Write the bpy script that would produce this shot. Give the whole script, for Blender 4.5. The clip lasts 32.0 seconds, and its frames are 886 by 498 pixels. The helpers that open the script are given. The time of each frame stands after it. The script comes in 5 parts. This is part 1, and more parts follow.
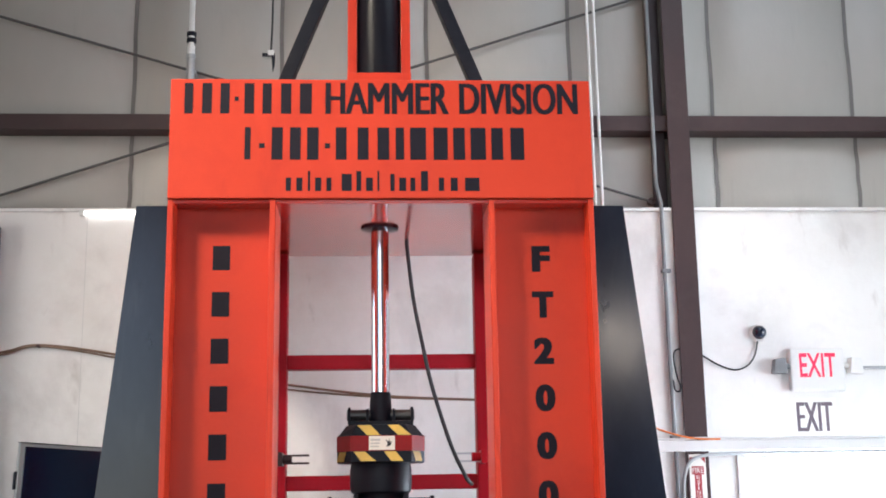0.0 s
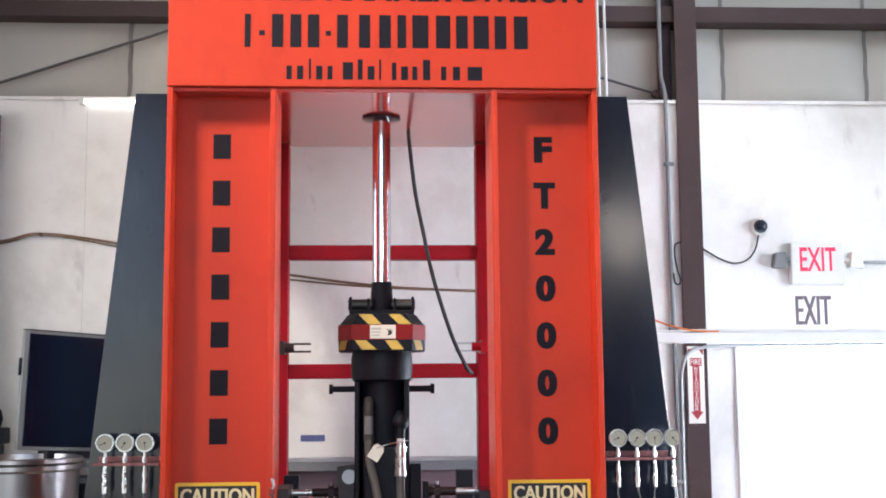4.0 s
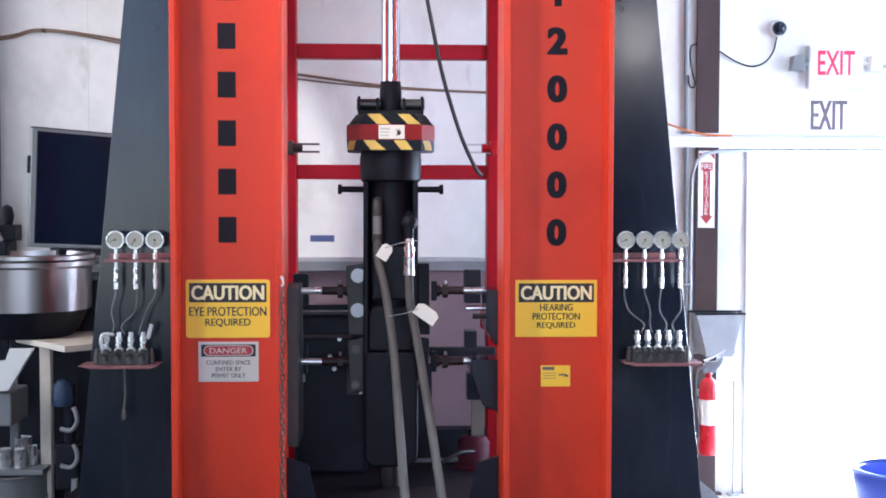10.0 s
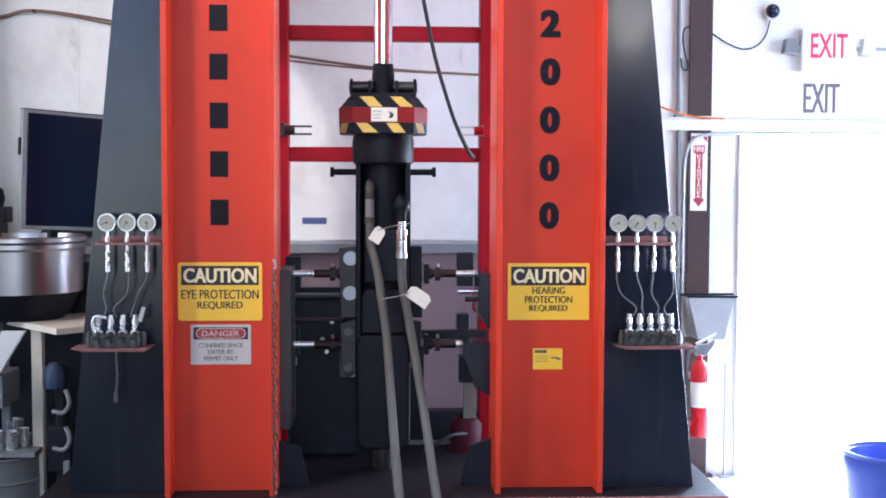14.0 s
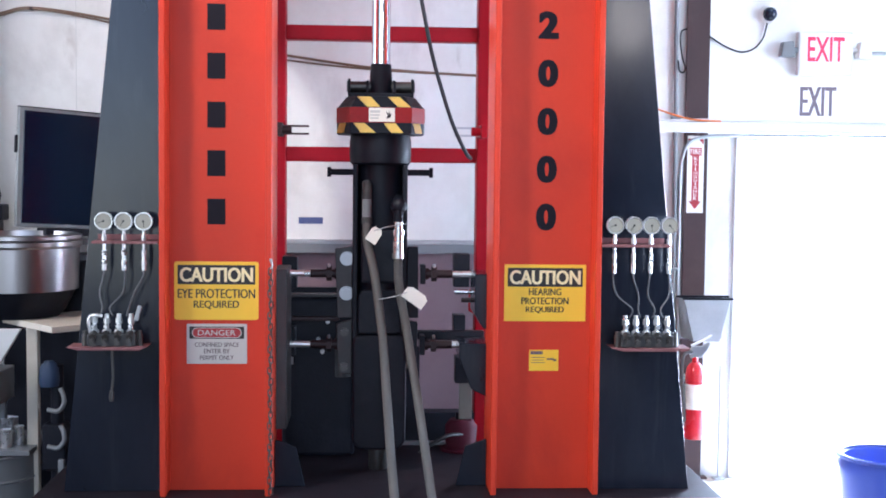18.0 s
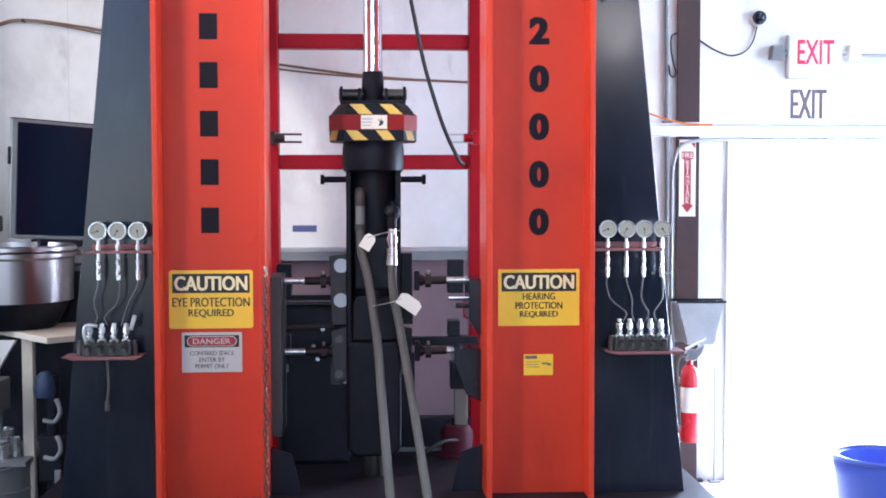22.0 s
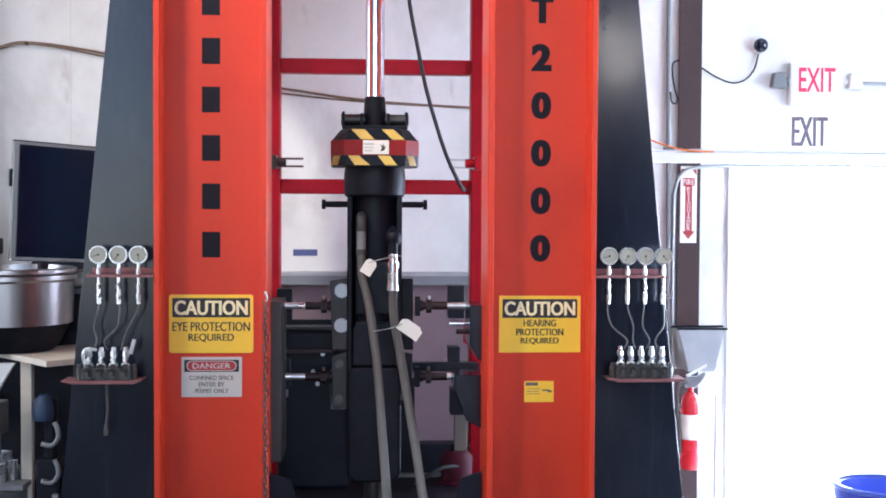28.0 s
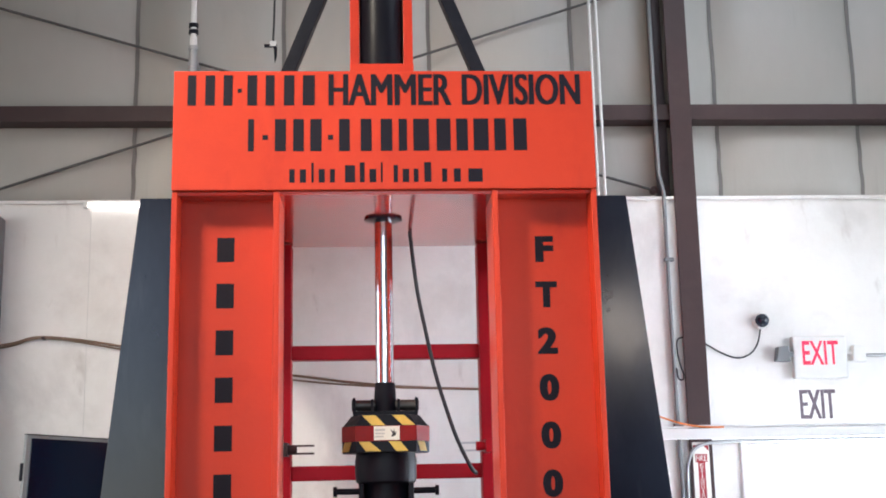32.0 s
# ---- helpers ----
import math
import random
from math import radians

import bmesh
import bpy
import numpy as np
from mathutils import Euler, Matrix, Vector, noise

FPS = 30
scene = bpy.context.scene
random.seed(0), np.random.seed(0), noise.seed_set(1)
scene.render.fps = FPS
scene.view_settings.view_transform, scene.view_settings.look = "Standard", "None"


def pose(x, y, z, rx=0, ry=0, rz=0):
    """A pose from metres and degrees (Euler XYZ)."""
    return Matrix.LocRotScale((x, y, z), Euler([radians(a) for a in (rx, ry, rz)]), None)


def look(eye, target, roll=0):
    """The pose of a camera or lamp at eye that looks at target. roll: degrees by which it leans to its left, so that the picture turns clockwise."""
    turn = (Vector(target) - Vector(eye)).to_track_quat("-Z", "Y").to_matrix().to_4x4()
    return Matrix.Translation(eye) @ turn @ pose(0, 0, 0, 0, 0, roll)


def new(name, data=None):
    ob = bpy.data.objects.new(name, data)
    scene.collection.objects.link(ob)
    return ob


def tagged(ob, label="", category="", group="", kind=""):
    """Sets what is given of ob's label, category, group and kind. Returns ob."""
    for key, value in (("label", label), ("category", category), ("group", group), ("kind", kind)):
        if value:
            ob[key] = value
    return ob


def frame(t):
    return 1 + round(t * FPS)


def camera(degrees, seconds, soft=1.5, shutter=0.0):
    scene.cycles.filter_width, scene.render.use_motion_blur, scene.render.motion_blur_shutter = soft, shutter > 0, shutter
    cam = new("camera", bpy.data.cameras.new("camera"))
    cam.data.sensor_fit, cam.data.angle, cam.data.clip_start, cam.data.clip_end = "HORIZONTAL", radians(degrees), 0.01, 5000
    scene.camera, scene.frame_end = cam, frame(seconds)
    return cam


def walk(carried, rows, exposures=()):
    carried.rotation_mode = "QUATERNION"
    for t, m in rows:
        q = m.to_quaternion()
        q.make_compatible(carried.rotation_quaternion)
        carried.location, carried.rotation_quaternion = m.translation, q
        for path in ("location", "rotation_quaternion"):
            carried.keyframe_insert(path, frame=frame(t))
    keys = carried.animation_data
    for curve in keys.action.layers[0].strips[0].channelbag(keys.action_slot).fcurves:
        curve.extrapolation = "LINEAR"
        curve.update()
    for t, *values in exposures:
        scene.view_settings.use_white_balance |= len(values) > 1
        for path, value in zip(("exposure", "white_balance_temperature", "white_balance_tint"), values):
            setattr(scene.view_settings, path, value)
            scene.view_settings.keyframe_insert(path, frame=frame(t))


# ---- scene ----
cam = camera(40.5, 32.0, soft=1.8)
PATH = [
    (0, (-0.05, -5.1, 1.718), (0.069, -3.146, 2.129), -0.9),
    (0.5, (-0.055, -5.101, 1.705), (0.065, -3.147, 2.116), -0.7),
    (1, (-0.045, -5.105, 1.706), (0.085, -3.153, 2.12), -0.3),
    (1.5, (-0.045, -5.108, 1.709), (0.079, -3.152, 2.108), -0.6),
    (2, (-0.041, -5.104, 1.705), (0.076, -3.147, 2.098), -0.7),
    (2.5, (-0.034, -5.114, 1.717), (0.081, -3.15, 2.075), -0.9),
    (4.5, (-0.044, -5.08, 1.685), (0.069, -3.091, 1.867), -0.1),
    (5, (-0.039, -5.072, 1.677), (0.075, -3.079, 1.793), 0.3),
    (5.5, (-0.041, -5.065, 1.678), (0.076, -3.07, 1.765), 0.5),
    (6, (-0.035, -5.061, 1.675), (0.072, -3.065, 1.745), 0.7),
    (6.5, (-0.037, -5.053, 1.683), (0.058, -3.055, 1.691), 0.9),
    (7, (-0.042, -5.057, 1.678), (0.055, -3.059, 1.665), 0.3),
    (7.5, (-0.041, -5.049, 1.682), (0.059, -3.052, 1.64), -0.4),
    (8, (-0.039, -5.051, 1.687), (0.062, -3.053, 1.646), -0.7),
    (8.5, (-0.036, -5.06, 1.679), (0.066, -3.062, 1.65), -0.5),
    (9, (-0.045, -5.051, 1.686), (0.058, -3.054, 1.64), -0.5),
    (9.5, (-0.034, -5.053, 1.671), (0.061, -3.056, 1.62), -0.1),
    (10, (-0.032, -5.046, 1.672), (0.063, -3.05, 1.591), 0.1),
    (10.5, (-0.033, -5.041, 1.682), (0.062, -3.046, 1.566), -0.0),
    (11, (-0.038, -5.04, 1.678), (0.059, -3.045, 1.565), -0.1),
    (11.5, (-0.042, -5.046, 1.678), (0.06, -3.051, 1.574), 0.1),
    (12, (-0.041, -5.045, 1.673), (0.065, -3.05, 1.574), 0.3),
    (12.5, (-0.031, -5.051, 1.675), (0.072, -3.057, 1.57), 0.1),
    (13, (-0.04, -5.046, 1.676), (0.069, -3.051, 1.575), 0.1),
    (13.5, (-0.04, -5.049, 1.685), (0.071, -3.055, 1.578), 0.3),
    (14, (-0.036, -5.042, 1.682), (0.073, -3.049, 1.569), 0.2),
    (14.5, (-0.036, -5.042, 1.673), (0.073, -3.048, 1.564), 0.2),
    (16.5, (-0.051, -5.039, 1.674), (0.073, -3.046, 1.567), 0.5),
    (17, (-0.049, -5.038, 1.687), (0.078, -3.045, 1.577), 0.5),
    (17.5, (-0.042, -5.038, 1.679), (0.079, -3.045, 1.566), 0.7),
    (18, (-0.048, -5.042, 1.685), (0.071, -3.048, 1.572), 0.6),
    (18.5, (-0.051, -5.04, 1.677), (0.071, -3.046, 1.572), 0.4),
    (19, (-0.038, -5.043, 1.702), (0.08, -3.049, 1.595), 0.5),
    (19.5, (-0.054, -5.05, 1.682), (0.08, -3.056, 1.593), 0.5),
    (20, (-0.049, -5.058, 1.676), (0.08, -3.063, 1.599), 0.3),
    (20.5, (-0.044, -5.059, 1.683), (0.084, -3.064, 1.601), 0.1),
    (21, (-0.042, -5.056, 1.684), (0.087, -3.062, 1.59), -0.0),
    (21.5, (-0.044, -5.058, 1.679), (0.084, -3.064, 1.581), -0.0),
    (22, (-0.042, -5.059, 1.675), (0.085, -3.065, 1.576), -0.1),
    (22.5, (-0.043, -5.05, 1.667), (0.081, -3.057, 1.561), -0.1),
    (23, (-0.041, -5.047, 1.674), (0.08, -3.054, 1.559), 0.1),
    (23.5, (-0.049, -5.05, 1.679), (0.074, -3.058, 1.565), 0.3),
    (24, (-0.039, -5.048, 1.675), (0.082, -3.055, 1.564), 0.1),
    (24.5, (-0.046, -5.043, 1.674), (0.078, -3.05, 1.563), 0.3),
    (25, (-0.048, -5.049, 1.672), (0.078, -3.056, 1.561), 0.2),
    (25.5, (-0.037, -5.047, 1.678), (0.083, -3.053, 1.57), 0.2),
    (27.5, (-0.044, -5.052, 1.67), (0.082, -3.058, 1.58), 0.1),
    (28, (-0.049, -5.051, 1.693), (0.079, -3.056, 1.63), 0.3),
    (28.5, (-0.06, -5.065, 1.705), (0.07, -3.07, 1.728), 0.3),
    (29, (-0.055, -5.081, 1.71), (0.067, -3.086, 1.791), 0.2),
    (29.5, (-0.057, -5.098, 1.726), (0.055, -3.108, 1.889), -0.0),
    (30, (-0.063, -5.113, 1.722), (0.064, -3.135, 1.987), -1.0),
    (30.5, (-0.06, -5.127, 1.728), (0.069, -3.157, 2.054), -1.5),
    (31, (-0.059, -5.127, 1.735), (0.051, -3.165, 2.105), -1.4),
    (31.5, (-0.063, -5.126, 1.73), (0.046, -3.169, 2.128), -1.5),
    (32, (-0.059, -5.116, 1.728), (0.057, -3.158, 2.119), -1.2),
]
walk(cam, [(t, look(eye, target, roll)) for t, eye, target, roll in PATH],
     exposures=[(0, 0.96, 6300, 11), (2.5, 0.96, 6300, 11), (6, 1.16, 5850, 12), (10, 1.26, 5530, 13), (26, 1.27, 5500, 13), (29, 1.16, 5850, 12), (31, 0.98, 6300, 11), (32, 0.98, 6300, 11)])

# ---- world, sun, large lights ----
world = bpy.data.worlds.new("world")
scene.world = world
world.use_nodes = True
wn = world.node_tree.nodes
sky = wn.new("ShaderNodeTexSky")
sky.sky_type, sky.sun_disc = "NISHITA", False
sky.sun_elevation, sky.sun_rotation = radians(48), radians(35)
sky.air_density, sky.dust_density = 0.7, 0.2
world.node_tree.links.new(sky.outputs[0], wn["Background"].inputs[0])
wn["Background"].inputs[1].default_value = 0.15

sun = new("sun", bpy.data.lights.new("sun", "SUN"))
sun.data.energy, sun.data.angle, sun.data.color = 5.0, radians(0.5), (1.0, 0.96, 0.9)
sun.matrix_world = look((6, 12, 14), (2.5, 3.0, 0))


def area(name, eye, target, w, h, power, color, spread=180):
    """A lamp in an opening, standing in for the daylight that comes through it."""
    lamp = new(name, bpy.data.lights.new(name, "AREA"))
    lamp.data.shape, lamp.data.size, lamp.data.size_y = "RECTANGLE", w, h
    lamp.data.energy, lamp.data.color = power, color
    lamp.data.spread = radians(spread)
    lamp.matrix_world = look(eye, target)
    return lamp


COOL, WARM = (0.90, 0.95, 1.0), (1.0, 0.93, 0.84)
# unseen bay behind the camera, added as front light
area("south_bay_fill", (-5.0, -12.9, 3.1), (-5.0, 0, 3.1), 4.0, 5.8, 38, WARM)
area("south_window_daylight", (3.83, -12.9, 4.12), (3.83, 0, 4.12), 0.45, 0.6, 18, (1.0, 0.84, 0.68))
# unseen south slot, added to fill the front and streak the rod
area("south_slot_fill", (0.2, -12.9, 3.3), (0.2, 0, 3.3), 2.6, 5.4, 92, (0.90, 0.94, 1.0))
area("skylight_west", (-3.3, -2.8, 6.1), (0.0, 0.1, 2.75), 0.9, 0.8, 25, (1.0, 0.89, 0.72), 58)
# unseen east roof, east and west openings, added to brighten the walls
area("east_roof_fill", (2.9, -1.2, 6.17), (2.9, -1.19, 0.0), 1.8, 1.8, 49, (0.83, 0.92, 1.0))
area("east_side_fill", (5.15, -1.3, 2.2), (0.0, 1.65, 2.5), 2.0, 3.2, 25, (0.88, 0.93, 1.0), 66)
area("west_side_fill", (-5.45, -0.9, 2.3), (0.1, 1.6, 1.7), 3.0, 2.6, 22, (1.0, 0.92, 0.86), 105)
area("doorway_daylight", (3.1, 1.95, 1.0), (2.2, -2.0, 0.6), 1.9, 1.8, 180, (0.80, 0.89, 1.0))

# ---- materials ----


def material(name, color, rough=0.5, metal=0.0, vary=0.12, scale=6.0, fine=60.0, bump=0.1, dirt=None, dirt_amount=0.3, coat=0.0, stretch=(1, 1, 1), spec=0.5, dirt_from=0.5):
    """A surface with grain at two scales, stains of the colour dirt and a fine relief."""
    m = bpy.data.materials.new(name)
    m.use_nodes = True
    n, l = m.node_tree.nodes, m.node_tree.links
    b = n["Principled BSDF"]
    tc = n.new("ShaderNodeTexCoord")
    mp = n.new("ShaderNodeMapping")
    mp.inputs["Scale"].default_value = stretch
    info = n.new("ShaderNodeObjectInfo")
    l.new(tc.outputs["Object"], mp.inputs["Vector"])
    big, small = n.new("ShaderNodeTexNoise"), n.new("ShaderNodeTexNoise")
    big.inputs["Scale"].default_value, small.inputs["Scale"].default_value = scale, fine
    big.inputs["Detail"].default_value, small.inputs["Detail"].default_value = 6, 3
    for t in (big, small):
        t.noise_dimensions = "4D"
        l.new(mp.outputs[0], t.inputs["Vector"])
        l.new(info.outputs["Random"], t.inputs["W"])
    dark = tuple(c * (1 - vary) for c in color)
    lite = tuple(min(1, c * (1 + vary)) for c in color)
    mix = n.new("ShaderNodeMix")
    mix.data_type = "RGBA"
    mix.inputs[6].default_value, mix.inputs[7].default_value = (*dark, 1), (*lite, 1)
    blend = n.new("ShaderNodeMath")
    blend.operation = "MULTIPLY_ADD"
    blend.inputs[1].default_value = 0.35
    l.new(small.outputs[0], blend.inputs[0])
    half = n.new("ShaderNodeMath")
    half.operation = "MULTIPLY_ADD"
    half.inputs[1].default_value, half.inputs[2].default_value = 1.6, -0.45
    l.new(big.outputs[0], half.inputs[0])
    l.new(half.outputs[0], blend.inputs[2])
    l.new(blend.outputs[0], mix.inputs[0])
    out = mix.outputs[2]
    if dirt:
        spots = n.new("ShaderNodeTexNoise")
        spots.inputs["Scale"].default_value, spots.inputs["Detail"].default_value = scale * 0.6, 8
        spots.inputs["Roughness"].default_value = 0.65
        l.new(mp.outputs[0], spots.inputs["Vector"])
        ramp = n.new("ShaderNodeValToRGB")
        ramp.color_ramp.elements[0].position, ramp.color_ramp.elements[1].position = dirt_from, dirt_from + 0.28
        ramp.color_ramp.elements[1].color = (dirt_amount,) * 3 + (1,)
        ramp.color_ramp.elements[0].color = (0, 0, 0, 1)
        l.new(spots.outputs[0], ramp.inputs[0])
        d = n.new("ShaderNodeMix")
        d.data_type = "RGBA"
        d.inputs[7].default_value = (*dirt, 1)
        l.new(out, d.inputs[6])
        l.new(ramp.outputs[0], d.inputs[0])
        out = d.outputs[2]
    l.new(out, b.inputs["Base Color"])
    rr = n.new("ShaderNodeMapRange")
    rr.inputs[3].default_value, rr.inputs[4].default_value = max(0.03, rough - 0.08), min(1, rough + 0.12)
    l.new(big.outputs[0], rr.inputs[0])
    l.new(rr.outputs[0], b.inputs["Roughness"])
    b.inputs["Metallic"].default_value = metal
    b.inputs["Coat Weight"].default_value = coat
    b.inputs["Coat Roughness"].default_value = 0.12
    b.inputs["Specular IOR Level"].default_value = spec
    if bump:
        bp = n.new("ShaderNodeBump")
        bp.inputs["Strength"].default_value, bp.inputs["Distance"].default_value = bump, 0.004
        l.new(small.outputs[0], bp.inputs["Height"])
        l.new(bp.outputs[0], b.inputs["Normal"])
    return m


def glowing(name, color, strength):
    m = bpy.data.materials.new(name)
    m.use_nodes = True
    b = m.node_tree.nodes["Principled BSDF"]
    b.inputs["Base Color"].default_value = (*color, 1)
    b.inputs["Emission Color"].default_value = (*color, 1)
    b.inputs["Emission Strength"].default_value = strength
    return m


RED = material("red_orange_paint", (0.57, 0.045, 0.017), 0.38, 0, 0.08, 2.5, 90, 0.08, (0.36, 0.014, 0.010), 0.4, coat=0.0, spec=0.25)
GLOSSRED = material("glossy_red_paint", (0.58, 0.034, 0.018), 0.16, 0, 0.08, 2.5, 90, 0.02, coat=0.9)
BLACK = material("blue_black_gloss_paint", (0.009, 0.012, 0.022), 0.15, 0, 0.3, 4, 38, 0.06, (0.024, 0.028, 0.042), 0.5, stretch=(1, 1, 0.5), dirt_from=0.45, spec=0.45)
CYLINDER = material("black_cylinder_paint", (0.006, 0.006, 0.010), 0.34, 0, 0.2, 4, 80, 0.02, spec=0.15)
MATTE = material("black_machine_paint", (0.007, 0.008, 0.014), 0.46, 0, 0.3, 8, 70, 0.25, (0.022, 0.021, 0.028), 0.6, spec=0.2)
# rear frame: darker and more crimson than RED
CRIMSON = material("rear_deep_red", (0.32, 0.006, 0.014), 0.45, 0, 0.12, 3, 80, 0.08, (0.13, 0.004, 0.008), 0.5, spec=0.16)
COLLAR = material("worn_red_band", (0.26, 0.010, 0.010), 0.42, 0, 0.2, 8, 70, 0.1, (0.10, 0.012, 0.010), 0.6, spec=0.18)
LETTER = material("dark_lettering", (0.009, 0.007, 0.014), 0.6, 0, 0.15, 10, 90, 0.0, spec=0.2)
WHITE = material("white_wall_paint", (0.76, 0.75, 0.73), 0.55, 0, 0.045, 1.2, 40, 0.12, (0.45, 0.40, 0.36), 0.6, dirt_from=0.44)
VINYL = material("insulation_facing", (0.395, 0.378, 0.345), 0.42, 0, 0.10, 1.3, 14, 0.5, (0.25, 0.23, 0.20), 0.5, stretch=(1, 1, 0.45))
BROWN = material("brown_steel_primer", (0.052, 0.031, 0.031), 0.5, 0, 0.15, 5, 60, 0.1, (0.11, 0.075, 0.07), 0.3, spec=0.3)
CONCRETE = material("concrete", (0.17, 0.165, 0.16), 0.75, 0, 0.15, 1.5, 45, 0.3, (0.10, 0.095, 0.09), 0.5)
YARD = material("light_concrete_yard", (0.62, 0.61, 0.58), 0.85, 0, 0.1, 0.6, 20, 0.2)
CHROME = material("chromed_steel", (0.85, 0.85, 0.87), 0.11, 1.0, 0.03, 4, 60, 0.0)
STEEL = material("bare_steel", (0.50, 0.50, 0.50), 0.32, 1.0, 0.12, 9, 70, 0.1)
STAINLESS = material("stainless_steel", (0.43, 0.405, 0.40), 0.28, 1.0, 0.03, 1.5, 30, 0.0)
GALV = material("galvanised_conduit", (0.42, 0.43, 0.44), 0.42, 0.7, 0.12, 9, 70, 0.1)
PALE = material("white_conduit", (0.72, 0.72, 0.70), 0.45, 0, 0.06, 8, 60, 0.05)
RUBBER = material("grey_hose_rubber", (0.085, 0.083, 0.08), 0.6, 0, 0.2, 12, 120, 0.3)
CABLE = material("black_cable", (0.018, 0.018, 0.02), 0.5, 0, 0.1, 10, 100, 0.1)
TAN = material("brown_wire", (0.20, 0.13, 0.09), 0.6, 0, 0.1, 10, 100, 0.1)
ORANGE = material("orange_cord", (0.80, 0.22, 0.05), 0.5, 0, 0.1, 10, 100, 0.1)
YELLOW = material("yellow_sign", (0.88, 0.57, 0.03), 0.4, 0, 0.05, 5, 60, 0.03)
HAZARD = material("yellow_hazard_tape", (0.72, 0.50, 0.10), 0.45, 0, 0.15, 12, 80, 0.08, (0.3, 0.2, 0.06), 0.5)
PLATE = material("grey_white_sign", (0.54, 0.54, 0.53), 0.4, 0, 0.05, 5, 60, 0.03)
PAPER = material("white_paper", (0.82, 0.80, 0.74), 0.7, 0, 0.04, 9, 80, 0.05)
SIGNRED = material("sign_red", (0.36, 0.03, 0.04), 0.4, 0, 0.08, 9, 80, 0.0)
CREAMY = material("pale_sign_letters", (0.86, 0.76, 0.46), 0.4, 0, 0.05, 5, 60, 0.03)
INK = material("sign_black", (0.02, 0.018, 0.018), 0.45, 0, 0.1, 9, 80, 0.0)
DARKGREY = material("dark_grey_casting", (0.035, 0.036, 0.038), 0.5, 0, 0.2, 9, 70, 0.2, (0.08, 0.075, 0.07), 0.5)
RUST = material("dark_rusty_red", (0.022, 0.009, 0.011), 0.5, 0.2, 0.3, 14, 70, 0.2, (0.03, 0.018, 0.018), 0.5)
DULL = material("dark_oiled_steel", (0.10, 0.095, 0.09), 0.4, 0.8, 0.3, 12, 80, 0.2)
NICKEL = material("bright_plated_steel", (0.78, 0.78, 0.78), 0.27, 0.85, 0.15, 14, 90, 0.15, (0.35, 0.33, 0.30), 0.5)
LINE = material("dark_pressure_line", (0.12, 0.12, 0.125), 0.45, 0.3, 0.2, 12, 90, 0.1)
SHELF = material("dull_red_shelf_paint", (0.20, 0.075, 0.078), 0.45, 0, 0.15, 8, 70, 0.1, (0.3, 0.2, 0.18), 0.4)
BASEP = material("worn_grey_base_paint", (0.016, 0.013, 0.018), 0.5, 0, 0.2, 6, 60, 0.2, (0.025, 0.010, 0.014), 0.6, spec=0.12)
BLUE = material("blue_tape", (0.07, 0.09, 0.22), 0.5, 0, 0.1, 9, 60, 0.1)
GREYP = material("grey_painted_metal", (0.19, 0.20, 0.21), 0.45, 0, 0.12, 5, 60, 0.1, (0.12, 0.12, 0.12), 0.4)
BEZEL = material("silver_plastic", (0.24, 0.25, 0.25), 0.35, 0, 0.06, 6, 60, 0.05)
SCREEN = material("dark_screen_glass", (0.003, 0.009, 0.026), 0.12, 0, 0.1, 3, 40, 0.0)
DIAL = material("gauge_dial", (0.33, 0.31, 0.26), 0.35, 0, 0.05, 9, 80, 0.0)
CREAM = material("cream_laminate", (0.66, 0.60, 0.50), 0.5, 0, 0.08, 6, 60, 0.1, (0.4, 0.33, 0.25), 0.4)
EXTRED = material("extinguisher_red", (0.55, 0.02, 0.03), 0.25, 0, 0.06, 5, 60, 0.0)
DRUMBLUE = material("blue_plastic", (0.06, 0.10, 0.48), 0.4, 0, 0.1, 5, 60, 0.1)

# shaded tone of the lower wall behind the stand
MAUVE = material("dim_wall_mauve", (0.19, 0.13, 0.145), 0.7, 0, 0.15, 3, 50, 0.2, (0.12, 0.10, 0.10), 0.6)
PALE_INK = material("pale_ink", (0.13, 0.10, 0.12), 0.6, 0, 0.2, 9, 60, 0.0)
SEAM = material("dark_seam_tape", (0.17, 0.16, 0.15), 0.6, 0, 0.2, 6, 50, 0.2)


def grimed(m, color, amount, scale, stretch, lo, hi):
    """Lays smudges and run marks of a second colour over a paint."""
    n, l = m.node_tree.nodes, m.node_tree.links
    b = n["Principled BSDF"]
    below = b.inputs["Base Color"].links[0].from_socket
    tc, mp, ns = n.new("ShaderNodeTexCoord"), n.new("ShaderNodeMapping"), n.new("ShaderNodeTexNoise")
    mp.inputs["Scale"].default_value = stretch
    ns.inputs["Scale"].default_value, ns.inputs["Detail"].default_value, ns.inputs["Roughness"].default_value = scale, 7, 0.6
    ns.inputs["Distortion"].default_value = 0.4
    ramp, mul, mix = n.new("ShaderNodeMapRange"), n.new("ShaderNodeMath"), n.new("ShaderNodeMix")
    ramp.inputs[1].default_value, ramp.inputs[2].default_value = lo, hi
    mul.operation, mul.inputs[1].default_value = "MULTIPLY", amount
    mix.data_type = "RGBA"
    mix.inputs[7].default_value = (*color, 1)
    l.new(tc.outputs["Object"], mp.inputs["Vector"])
    l.new(mp.outputs[0], ns.inputs["Vector"])
    l.new(ns.outputs[0], ramp.inputs[0])
    l.new(ramp.outputs[0], mul.inputs[0])
    l.new(mul.outputs[0], mix.inputs[0])
    l.new(below, mix.inputs[6])
    l.new(mix.outputs[2], b.inputs["Base Color"])


